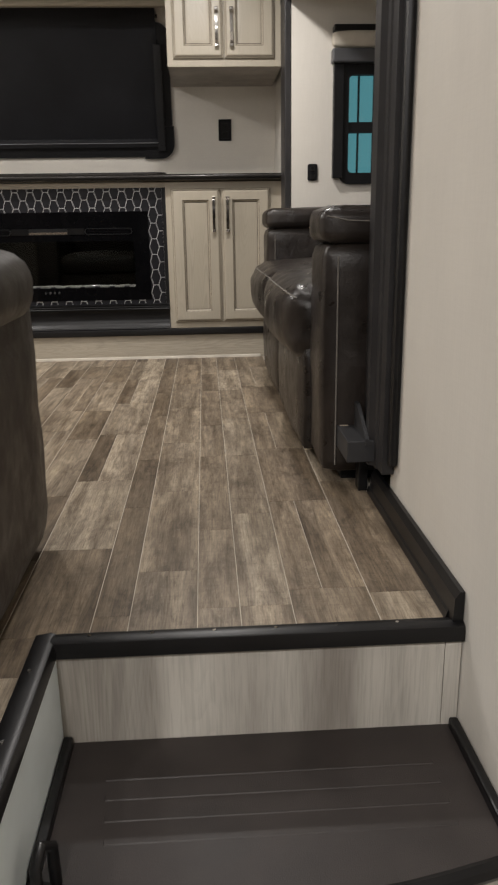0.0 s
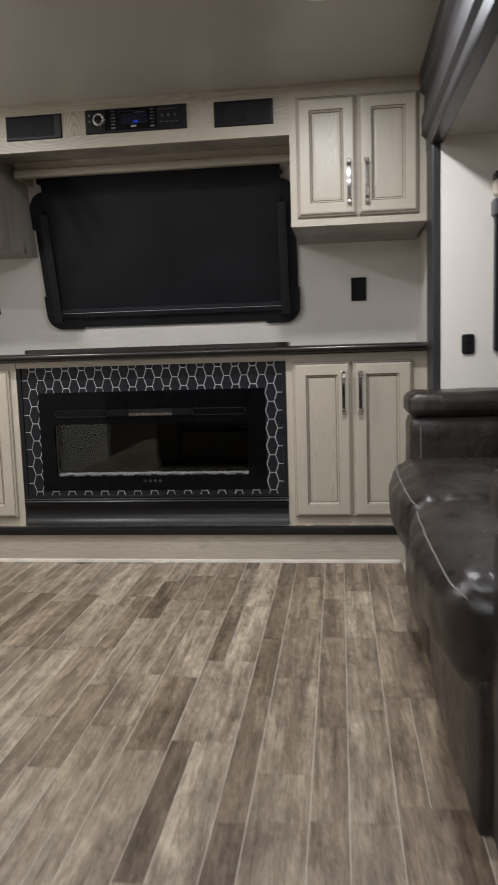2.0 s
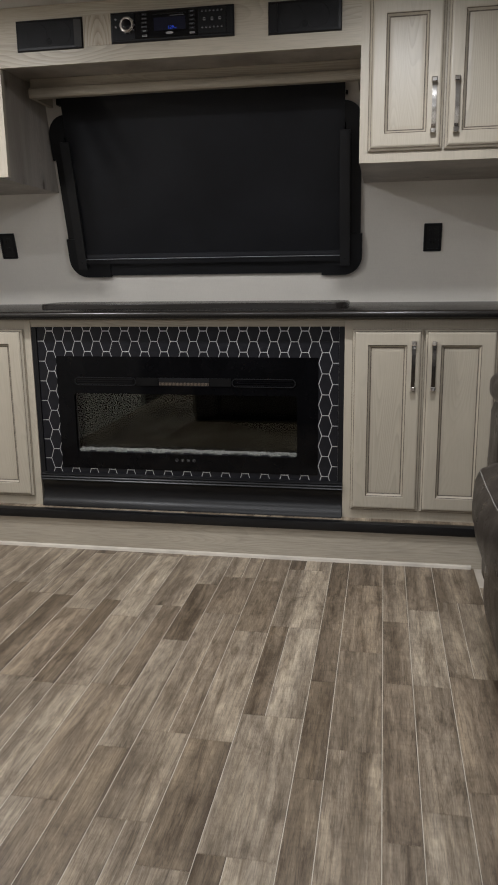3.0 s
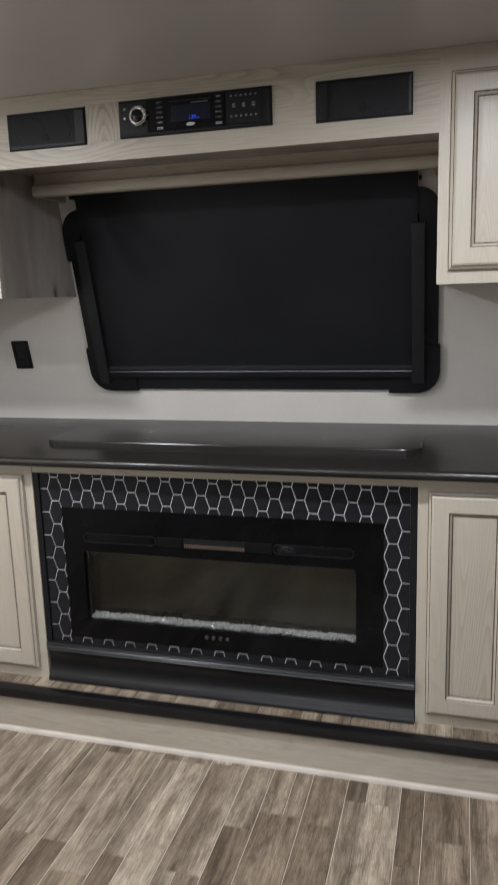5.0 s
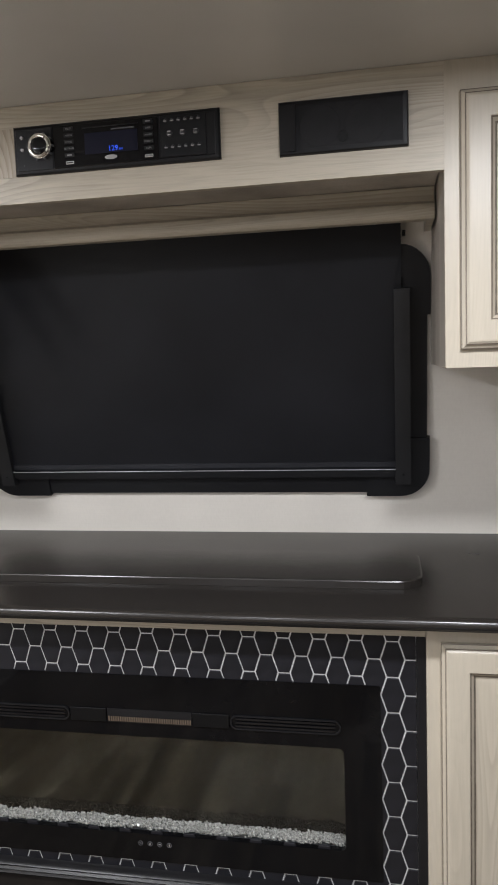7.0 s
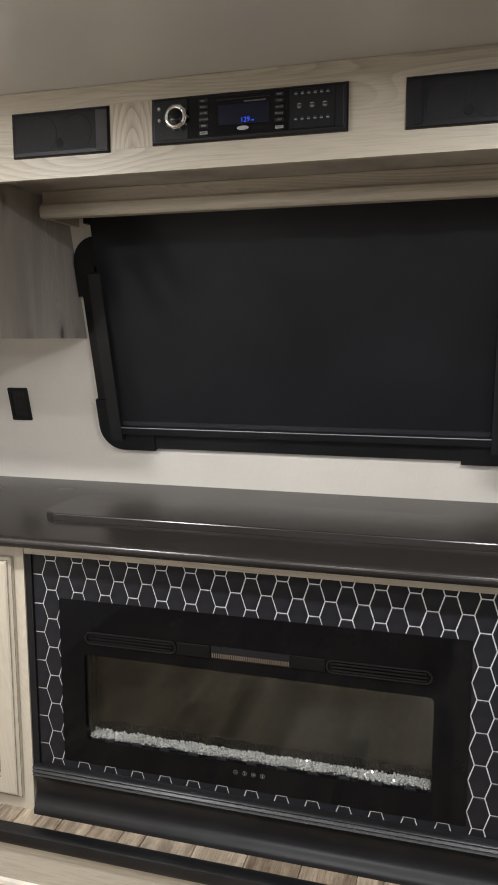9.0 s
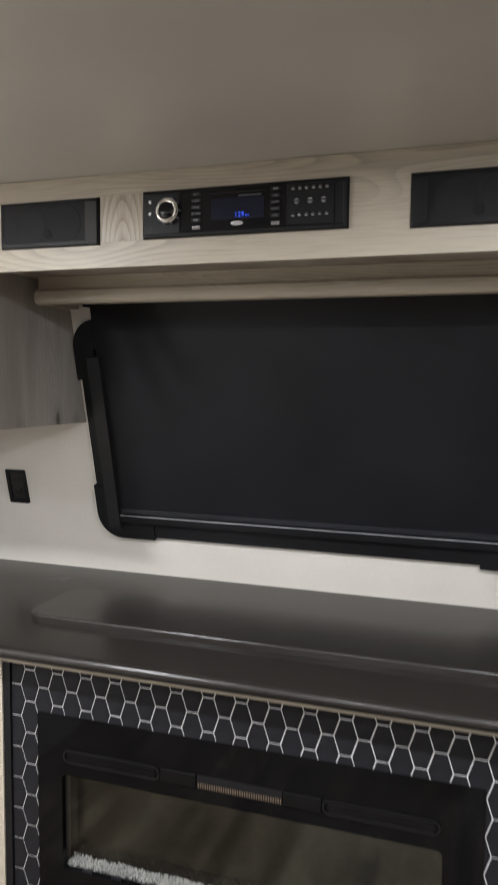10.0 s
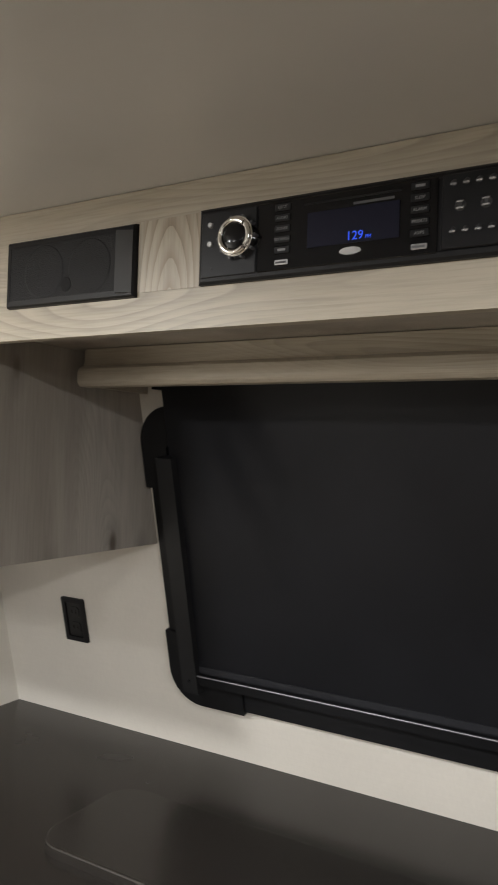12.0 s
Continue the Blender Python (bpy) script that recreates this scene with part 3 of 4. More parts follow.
def wall_cabinet(side):
    c = thing("wall_cabinet", (side * 0.885, 0.1, 1.342), "whitewashed oak wall cabinet with two glazed panel doors", "cabinet", "front wall upper cabinets")
    a, b = (0.62, 1.15) if side > 0 else (-1.15, -0.605)
    part("face_frame", boxes((a, b, -0.045, -0.025, 1.346, 1.40), (a, b, -0.045, -0.025, 1.81, 1.884), (a, a + 0.04, -0.0445, -0.025, 1.399, 1.811),
                             (b - 0.045, b, -0.0445, -0.025, 1.399, 1.811), ((a + b) / 2 - 0.03, (a + b) / 2 + 0.03, -0.0445, -0.025, 1.399, 1.811)), CAB, c)
    part("body", prism([(-0.025, 1.347), (lean_y(1.347), 1.347), (lean_y(1.883), 1.883), (-0.025, 1.883)], a + 0.0015, b if side > 0 else -0.648), RUSTIC, c)
    for x0, x1, hx in ((0.647, 0.879, 0.848), (0.885, 1.115, 0.917)):
        u, v = sorted((side * x0, side * x1))
        d = raised_door(u, v, 1.379, 1.829, -0.066, c, 0.060)
        cup_handle(side * hx, 1.425, 1.583, -0.066, d)
    return c


for s in (1, -1):
    base_cabinet(s)
    wall_cabinet(s)



def arched_oak(name, x, z):
    """Upright oak with pointed arches of grain that rise from (x, z)."""
    m, nt, b = base_mat(name, 0.40, 0, 0.4)
    mp = nt.nodes.new("ShaderNodeMapping")
    mp.inputs["Scale"].default_value = (1, 0, 0.26)
    mp.inputs["Location"].default_value = (-x, 0, -0.26 * z)
    link(nt, nt.nodes.new("ShaderNodeTexCoord").outputs["Object"], mp.inputs["Vector"])
    w = nt.nodes.new("ShaderNodeTexWave")
    w.wave_type, w.rings_direction, w.wave_profile = "RINGS", "SPHERICAL", "SAW"
    w.inputs["Scale"].default_value = 32.0
    w.inputs["Distortion"].default_value = 1.6
    w.inputs["Detail"].default_value = 2.0
    w.inputs["Detail Scale"].default_value = 1.4
    link(nt, mp.outputs[0], w.inputs["Vector"])
    rings = ramp(nt, w.outputs[1], [(0.0, (0.66, 0.62, 0.58)), (0.28, (0.86, 0.84, 0.82)), (0.6, (1, 1, 1)), (1.0, (1, 1, 1))])
    fine = noise_node(nt, coords(nt, (1, 1, 0.05)), 240.0, 3.0, 0.6)
    col = ramp(nt, noise_node(nt, coords(nt, (1, 1, 0.2)), 14.0, 3.0), [(0.35, (0.40, 0.352, 0.276)), (0.65, (0.49, 0.443, 0.357))])
    col = mix(nt, mix(nt, col, rings, 1.0), ramp(nt, fine, [(0.36, (0.88, 0.88, 0.87)), (0.55, (1, 1, 1))]), 1.0)
    link(nt, col, b.inputs["Base Color"])
    bump(nt, b, rings, 0.2, 0.001)
    return m


KNOTTY = arched_oak("arched_whitewashed_oak", -0.247, 1.715)
vp = thing("valance_panel", (0, -0.03, 1.695), "whitewashed oak header panel between the wall cabinets", "panel")
part("front", boxes((-0.605, 0.62, -0.043, -0.025, 1.699, 1.884)), CABX, vp)
part("joint_piece", boxes((-0.2985, -0.1995, -0.0442, -0.043, 1.750, 1.842)), KNOTTY, vp, "upright-grained filler piece")
part("soffit", boxes((-0.647, 0.6185, -0.025, 0.38, 1.725, 1.74)), RUSTIC, vp)

ct = thing("countertop", (0, 0.27, 0.845), "dark grey laminate countertop with a rounded front edge", "countertop")
cp = [(0.70, 0.848), (0.70, 0.884), (-0.055, 0.878), (-0.067, 0.8755), (-0.072, 0.871), (-0.073, 0.864), (-0.070, 0.857), (-0.062, 0.853), (-0.045, 0.848)]
part("top", prism(cp, XL, XR), COUNTER, ct, smooth=60)
part("edge_band", prism([(-0.058, 0.8515), (-0.069, 0.8535), (-0.0735, 0.859), (-0.0742, 0.862), (-0.071, 0.862), (-0.058, 0.856)], XL, XR), BLACK, ct, "dark edge band under the rounded front")
lid = rounded_rect(-0.603, 0.583, 0.100, 0.340, 0.055)
lid_bm = bmesh.new()
loops = []
for inset, rise in ((0, 0.0), (0, 0.0150), (0.0012, 0.0172), (0.0035, 0.0182)):
    loops.append([])
    for x, y in lid:
        u, v = -0.01 + (x + 0.01) * (1 - inset / 0.593), 0.220 + (y - 0.220) * (1 - inset / 0.120)
        loops[-1].append(lid_bm.verts.new((u, v, 0.8785 + (v + 0.055) * 0.0079 + rise)))
for q, s in zip(loops, loops[1:]):
    for i in range(len(q)):
        lid_bm.faces.new((q[i], q[(i + 1) % len(q)], s[(i + 1) % len(q)], s[i]))
lid_bm.faces.new(loops[-1])
bmesh.ops.recalc_face_normals(lid_bm, faces=lid_bm.faces[:])
ll = thing("lift_lid", (-0.01, 0.22, 0.88), "raised dark laminate lid with rounded corners on the countertop", "lid")
part("panel", lid_bm, COUNTER, ll, smooth=14)

# ---- fireplace surround ----
sur = thing("tile_surround", (0, 0, 0.25), "black elongated hexagon tile surround with silver grout", "tile surround", kind="structure")
part("grout", boxes((-0.562, -0.45, 0.0005, 0.012, 0.25, 0.820), (0.45, 0.562, 0.0005, 0.012, 0.25, 0.820), (-0.45, 0.45, 0.0005, 0.012, 0.25, 0.32), (-0.45, 0.45, 0.0005, 0.012, 0.60, 0.820)), GROUT, sur, "silver metallic grout")
part("edge_strip", boxes((0.5625, 0.5805, -0.008, 0.012, 0.25, 0.820)), PLASTIC, sur)
part("edge_strip", boxes((-0.5805, -0.5625, -0.008, 0.012, 0.25, 0.820)), PLASTIC, sur)
part("top_rail", boxes((-0.5805, 0.5805, -0.010, 0.012, 0.820, 0.845)), CABX, sur, "whitewashed oak rail")
part("backing", boxes((-0.5805, -0.47, 0.012, 0.10, 0.13, 0.845), (0.47, 0.5805, 0.012, 0.10, 0.13, 0.845)), PLASTIC, sur)
part("base_moulding", prism([(0.01, 0.264), (-0.020, 0.264), (-0.026, 0.259), (-0.022, 0.254), (-0.027, 0.249), (-0.022, 0.244), (-0.026, 0.239), (-0.018, 0.232),
                             (-0.010, 0.212), (-0.007, 0.190), (-0.010, 0.170), (-0.017, 0.156), (-0.026, 0.148), (-0.028, 0.128), (0.01, 0.128)], -0.574, 0.5795), BLACK, sur, "black cove moulding", smooth=50)


def clip_poly(pts, axis, limit, keep_less):
    out = []
    for p, q in zip(pts, pts[1:] + pts[:1]):
        a, b = (p[axis] <= limit) == keep_less, (q[axis] <= limit) == keep_less
        if a:
            out.append(p)
        if a != b:
            t = (limit - p[axis]) / (q[axis] - p[axis])
            out.append(tuple(p[i] + t * (q[i] - p[i]) for i in (0, 1)))
    return out


HW, HE, HH, GAP = 0.049, 0.0245, 0.0748, 0.0016
hex_mesh = {}


def hex_tile(cx, cz):
    pts = [(-HW / 2 + GAP, 0), (-HE / 2 + GAP * 0.6, -HH / 2 + GAP), (HE / 2 - GAP * 0.6, -HH / 2 + GAP), (HW / 2 - GAP, 0), (HE / 2 - GAP * 0.6, HH / 2 - GAP), (-HE / 2 + GAP * 0.6, HH / 2 - GAP)]
    pts = [(cx + a, cz + b) for a, b in pts]
    full = True
    for axis, limit, less in ((0, 0.5615, True), (0, -0.5615, False), (1, 0.8195, True), (1, 0.252, False)):
        n = clip_poly(pts, axis, limit, less)
        full = full and len(n) == 6 and n == pts
        pts = n
        if len(pts) < 3:
            return
    area = abs(sum(p[0] * q[1] - q[0] * p[1] for p, q in zip(pts, pts[1:] + pts[:1]))) / 2
    if area < 2e-5:
        return
    if full and "mesh" in hex_mesh:
        me = hex_mesh["mesh"]
    else:
        mx, mz = cx, cz
        bm = bmesh.new()
        lo = [bm.verts.new((a - mx, 0.0, b - mz)) for a, b in pts]
        gx, gz = sum(p[0] for p in pts) / len(pts), sum(p[1] for p in pts) / len(pts)
        mid = [bm.verts.new((a - mx, -0.0022, b - mz)) for a, b in pts]
        hi = [bm.verts.new((gx + (a - gx) * 0.95 - mx, -0.003, gz + (b - gz) * 0.96 - mz)) for a, b in pts]
        n = len(pts)
        for q, s in ((lo, mid), (mid, hi)):
            for i in range(n):
                bm.faces.new((q[i], q[(i + 1) % n], s[(i + 1) % n], s[i]))
        bm.faces.new(hi)
        bmesh.ops.recalc_face_normals(bm, faces=bm.faces[:])
        me = bpy.data.meshes.new("hex_tile")
        bm.to_mesh(me)
        bm.free()
        me.materials.append(TILE)
        if full:
            hex_mesh["mesh"] = me
    o = new("hex_tile", me)
    o.parent = sur
    o.location = Vector((cx, 0.0008, cz)) - sur.location


col = 0
cx = 0.516
while cx > -0.60:
    top = 0.804 - HH / 2 + (HH / 2 if col % 2 else 0)
    cz = top + HH
    while cz > 0.22:
        if not (abs(cx) < 0.45 and 0.33 < cz < 0.67):
            hex_tile(cx, cz)
        cz -= HH
    cx -= (HW + HE) / 2
    col += 1
cx = 0.516 + (HW + HE) / 2
cz = 0.804 + HH
while cz > 0.22:
    hex_tile(cx, cz)
    cz -= HH

# ---- electric fireplace ----
fp = thing("electric_fireplace", (0, 0.05, 0.285), "black glass linear electric fireplace with crystal ember bed, switched off", "fireplace")
FX0, FX1, FZ0, FZ1 = -0.491, 0.491, 0.284, 0.711
GX0, GX1, GZ0, GZ1 = -0.428, 0.415, 0.347, 0.573
outer = rounded_rect(FX0, FX1, FZ0, FZ1, 0.004)
inner = rounded_rect(GX0, GX1, GZ0, GZ1, 0.012)
fr = ring(outer, inner, 0.0, 0.014)
for v in fr.verts:
    v.co.y = 0.0095 - v.co.y
bmesh.ops.recalc_face_normals(fr, faces=fr.faces[:])
part("front_frame", fr, FP_BLACK, fp)
part("firebox", boxes((GX0 - 0.02, GX1 + 0.02, 0.112, 0.12, GZ0 - 0.02, GZ1 + 0.02), (GX0 - 0.02, GX1 + 0.02, 0.012, 0.12, GZ0 - 0.03, GZ0 - 0.012),
                      (GX0 - 0.02, GX1 + 0.02, 0.012, 0.12, GZ1 + 0.004, GZ1 + 0.02), (GX0 - 0.03, GX0 - 0.012, 0.012, 0.12, GZ0 - 0.02, GZ1 + 0.02),
                      (GX1 + 0.012, GX1 + 0.03, 0.012, 0.12, GZ0 - 0.02, GZ1 + 0.02)), PLASTIC, fp)
part("back_screen", boxes((GX0 - 0.01, GX1 + 0.01, 0.046, 0.050, GZ0 - 0.01, GZ1 + 0.004)), MIRROR_BACK, fp, "smoked reflective back screen")
for x0, x1 in ((-0.422, -0.182), (0.178, 0.410)):
    bm = ring(rounded_rect(x0, x1, 0.603, 0.634, 0.0150), rounded_rect(x0 + 0.003, x1 - 0.003, 0.606, 0.631, 0.012), 0, 0.004)
    for v in bm.verts:
        v.co.y = -0.0044 - v.co.y
    bmesh.ops.recalc_face_normals(bm, faces=bm.faces[:])
    vent = part("vent", bm, PLASTIC, fp)
    for k in range(3):
        part("vent_slat", boxes((x0 + 0.012, x1 - 0.012, -0.0075, -0.0046, 0.608 + 0.008 * k, 0.612 + 0.008 * k)), GLOSS, vent)
part("vent_cover", rbox(-0.18, -0.097, -0.0085, -0.0045, 0.604, 0.634, 0.001, 1), MATT_BLACK, fp)
part("vent_cover", rbox(0.096, 0.176, -0.0085, -0.0045, 0.604, 0.634, 0.001, 1), MATT_BLACK, fp)
grl = part("heater_grille", boxes((-0.095, 0.094, -0.0065, -0.0045, 0.604, 0.634)), PLASTIC, fp)
for k in range(36):
    part("grille_pin", boxes((-0.092 + 0.0052 * k, -0.0895 + 0.0052 * k, -0.0085, -0.0066, 0.607, 0.617)), COIL, grl)
for k in range(4):
    kx = -0.036 + 0.022 * k
    bm = ring(rounded_rect(kx - 0.0055, kx + 0.0055, 0.3195, 0.3305, 0.0054), rounded_rect(kx - 0.0046, kx + 0.0046, 0.3204, 0.3296, 0.0045), 0, 0.001)
    for v in bm.verts:
        v.co.y = -0.0046 - v.co.y
    bmesh.ops.recalc_face_normals(bm, faces=bm.faces[:])
    key = part("touch_key", bm, GREYP, fp)
    part("key_mark_glint", boxes((kx - (0.001 if k % 2 else 0.0026), kx + (0.001 if k % 2 else 0.0026), -0.0056, -0.0046, 0.3225 if k % 2 else 0.3242, 0.3275 if k % 2 else 0.3258)), KEY if k else GREYP, key)

# crystals on the ember tray
rng = random.Random(5)
cb = bmesh.new()
for k in range(3800):
    r = rng.uniform(0.0022, 0.0042)
    x = rng.uniform(GX0 + 0.003, GX1 - 0.003)
    y = rng.uniform(0.0105, 0.043)
    z = GZ0 + rng.uniform(0.0, 0.0085) + 0.004 * noise.noise(Vector((x * 30, y * 30, 0)))
    m = Matrix.LocRotScale((x, y, z), Euler([rng.uniform(0, 3) for _ in range(3)]), (r, r * rng.uniform(0.7, 1.0), r * rng.uniform(0.8, 1.2)))
    vs = [cb.verts.new(m @ Vector(p)) for p in ((1, 0, 0), (-1, 0, 0), (0, 1, 0), (0, -1, 0), (0, 0, 1), (0, 0, -1))]
    for a, b, c in ((0, 2, 4), (2, 1, 4), (1, 3, 4), (3, 0, 4), (2, 0, 5), (1, 2, 5), (3, 1, 5), (0, 3, 5)):
        cb.faces.new((vs[a], vs[b], vs[c]))
CRYS = plain("crystal_chips", (0.40, 0.388, 0.37), 0.04, metal=0.25, spec=1.0, vary=0.75, scale=260)
tagged(part("crystal_bed", cb, CRYS, fp, "bed of clear crystal chips"), kind="stuff")
part("ember_tray", boxes((GX0 - 0.005, GX1 + 0.005, 0.010, 0.045, GZ0 - 0.012, GZ0 - 0.003)), GREYP, fp)
pane = part("front_pane", boxes((GX0 + 0.0005, GX1 - 0.0005, 0.004, 0.0065, GZ0 + 0.0005, GZ1 - 0.0005)), PANE, fp, "clear glass pane")
pane.visible_shadow = False

# ---- window with roller shade ----
win = thing("window_1", (0, 0.5, 1.0), "wide window in the leaning wall, covered by a black roller shade", "window", kind="structure")
part("window_frame", leaned(ring(rounded_rect(-0.633, 0.612, 1.010, 1.632, 0.075), rounded_rect(-0.585, 0.552, 1.062, 1.585, 0.03), 0.0, 0.014)), GASKET, win)
part("pane", leaned(slab([(WX0, WZ0), (WX1, WZ0), (WX1, WZ1), (WX0, WZ1)], -0.03, -0.025)), GLOSS, win, "dark glass behind the shade")


def corner_cover(sx, sz, cx, cz, wx, wz, r):
    """L-shaped corner piece, a little larger than the frame; (cx, cz) is its outer corner."""
    pts = []
    for i in range(9):
        a = radians(90 * i / 8)
        pts.append((cx - sx * (r - r * math.cos(a)), cz - sz * (r - r * math.sin(a))))
    t = 0.062
    pts += [(cx - sx * wx, cz), (cx - sx * wx, cz - sz * t), (cx - sx * (t + 0.02), cz - sz * t), (cx - sx * t, cz - sz * (t + 0.02)), (cx - sx * t, cz - sz * wz), (cx, cz - sz * wz)]
    part("corner_cover", leaned(slab(pts, 0.0, 0.020)), GASKET, win)


corner_cover(1, -1, 0.619, 1.001, 0.165, 0.16, 0.075)
corner_cover(-1, -1, -0.640, 1.004, 0.18, 0.16, 0.075)
corner_cover(1, 1, 0.620, 1.638, 0.10, 0.165, 0.075)
corner_cover(-1, 1, -0.643, 1.638, 0.10, 0.165, 0.075)

sh = thing("roller_shade", (0, 0.4, 1.05), "black blackout roller shade pulled down between charcoal side rails", "window shade")
fb = bmesh.new()
nx, nzz = 90, 40
grid = []
for j in range(nzz + 1):
    row = []
    for i in range(nx + 1):
        u, w = i / nx, j / nzz
        x = -0.572 + 1.122 * u
        z = 1.068 + 0.64 * w
        wave = 0.0032 * math.sin(2.2 + x * 9) * math.sin(math.pi * w) + 0.011 * math.exp(-((u - 0.14) / 0.10) ** 2) * math.sin(14 * u + 5 * w) * w \
            + 0.0024 * math.exp(-((u - 0.17) / 0.10) ** 2 - ((w - 0.66) / 0.24) ** 2) * math.sin(62 * u + 16 * w)
        row.append(fb.verts.new((x, 0.026 + wave, z)))
    grid.append(row)
for j in range(nzz):
    for i in range(nx):
        fb.faces.new((grid[j][i], grid[j][i + 1], grid[j + 1][i + 1], grid[j + 1][i]))
bmesh.ops.solidify(fb, geom=fb.faces[:], thickness=0.0012)
part("fabric", leaned(fb), FABRIC, sh, smooth=50)
part("hem_pocket", leaned(slab([(-0.571, 1.087), (0.549, 1.087), (0.549, 1.101), (-0.571, 1.101)], 0.0268, 0.0285)), FABRIC, sh)
# Thin bright rod added as the specular line along the bar's top edge.
part("bar_highlight", leaned(tube([(-0.566, 0.0372, 1.0830), (0.544, 0.0372, 1.0830)], 0.0021, 8)), plain("bar_highlight_metal", (0.28, 0.28, 0.295), 0.42, metal=0.9, vary=0.05), sh, "thin bright rod standing in for the highlight along the bottom bar", smooth=60)
part("bottom_bar", leaned(slab(rounded_rect(-0.567, 0.545, 1.062, 1.083, 0.004), 0.018, 0.036)), GASKET, sh, "dark metal bottom bar")
for x0, x1 in ((0.531, 0.570), (-0.594, -0.556)):
    r = part("side_rail", leaned(slab([(x0, 1.043), (x1, 1.043), (x1, 1.540), (x0, 1.540)], 0.014, 0.042)), RAIL, sh, "charcoal side rail")
    part("rail_screw", leaned(slab(rounded_rect((x0 + x1) / 2 - 0.003, (x0 + x1) / 2 + 0.003, 1.068, 1.074, 0.0028, 3), 0.042, 0.0435)), PLASTIC, r)

sv = thing("shade_valance", (0, 0.25, 1.655), "whitewashed wood valance box above the roller shade", "valance")
vprof = [(0.204, 1.7235), (0.203, 1.700), (0.200, 1.693), (0.193, 1.690), (0.188, 1.686), (0.186, 1.679), (0.186, 1.666), (0.188, 1.660), (0.193, 1.6555), (0.218, 1.655), (0.218, 1.7235)]
part("front", prism(vprof, -0.616, 0.617), CABX, sv, smooth=30)
part("end", boxes((-0.618, -0.603, 0.218, 0.37, 1.657, 1.722)), CABX, sv)
part("end", boxes((0.602, 0.617, 0.218, 0.37, 1.657, 1.722)), CABX, sv)
part("bracket", boxes((-0.585, -0.572, 0.36, 0.39, 1.665, 1.69)), PLASTIC, sv)
part("bracket", boxes((0.552, 0.560, 0.37, 0.39, 1.652, 1.664)), PLASTIC, sv)


# ---- outlets ----
def outlet(x, z, group="front wall outlets"):
    o = thing("wall_outlet", (x, lean_y(z), z), "black recessed duplex outlet plate on the wallpaper", "outlet", group)
    part("plate", leaned(ring(rounded_rect(x - 0.035, x + 0.035, z - 0.053, z + 0.053, 0.003, 2), rounded_rect(x - 0.024, x + 0.024, z - 0.042, z + 0.042, 0.003, 2), 0.0, 0.005)), PLASTIC, o)
    part("insert", leaned(slab(rounded_rect(x - 0.024, x + 0.024, z - 0.042, z + 0.042, 0.003, 2), -0.004, 0.0022)), BLACK, o)
    for dz in (-0.019, 0.019):
        soc = part("socket", leaned(slab(rounded_rect(x - 0.015, x + 0.015, z + dz - 0.013, z + dz + 0.013, 0.006, 3), 0.0022, 0.0032)), BLACK, o)
        for dx in (-0.006, 0.006):
            part("slot", leaned(slab([(x + dx - 0.001, z + dz - 0.004), (x + dx + 0.001, z + dz - 0.004), (x + dx + 0.001, z + dz + 0.005), (x + dx - 0.001, z + dz + 0.005)], 0.0032, 0.0036)), GLOSS, soc)


outlet(0.896, 1.138)
outlet(-0.922, 1.138)
sw = thing("wall_switch", (1.268, EY, 0.865), "black double switch plate on the slide-out end wall", "switch")
part("plate", prism(rounded_rect(1.246, 1.291, 0.829, 0.901, 0.009), EY - 0.006, EY, "y"), PLASTIC, sw)
part("rocker", rbox(1.259, 1.279, EY - 0.010, EY - 0.006, 0.834, 0.860, 0.002, 1), GLOSS, sw)
part("rocker", rbox(1.259, 1.279, EY - 0.010, EY - 0.006, 0.867, 0.893, 0.002, 1), GLOSS, sw)


# ---- stereo and speakers ----
GRILLE = plain("dusty_grille", (0.0102, 0.0102, 0.0112), 0.55, spec=0.25, vary=0.3, scale=30, grain=0.5, grain_scale=700)
BEVEL = plain("grey_bevel", (0.05, 0.049, 0.048), 0.4, spec=0.4)

def speaker(x0, x1, solid_end):
    s = thing("speaker", ((x0 + x1) / 2, -0.05, 1.744), "black rectangular speaker with slanted ends set in the oak header", "speaker", "header speakers")
    y = -0.043
    part("housing", rect_loft(x0, x1, 1.744, 1.840, [(0, y, 0), (0.001, y - 0.006, 0), (0.003, y - 0.009, 0), (0.010, y - 0.010, 0), (0.0115, y - 0.006, 0)]), PLASTIC, s)
    part("grille", boxes((x0 + 0.010, x1 - 0.010, y - 0.0095, y - 0.006, 1.752, 1.832)), GRILLE, s)
    for cx in (x0 + 0.076, x1 - 0.076):
        part("cone", disc((cx, y - 0.0098, 1.791), 0.0375, 0.0006, "y", 32, 0.036), GRILLE, s)
    part("tweeter", disc(((x0 + x1) / 2, y - 0.0098, 1.770), 0.0105, 0.001, "y", 20, 0.009), MESHM, s)
    a, b = (x0 + 0.003, x0 + 0.032) if solid_end > 0 else (x1 - 0.026, x1 - 0.003)
    lo, hi = (0.0095, 0.016) if solid_end > 0 else (0.016, 0.0095)
    part("end_bevel", prism([(a, y - 0.006), (b, y - 0.006), (b, y - hi), (a, y - lo)], 1.750, 1.831, "z"), BEVEL if solid_end < 0 else PLASTIC, s)


speaker(0.325, 0.559, 1)
speaker(-0.535, -0.299, -1)

rd = thing("stereo", (0.008, -0.05, 1.751), "black wall-mounted stereo with chrome volume knob and blue clock", "stereo")
SY = -0.043
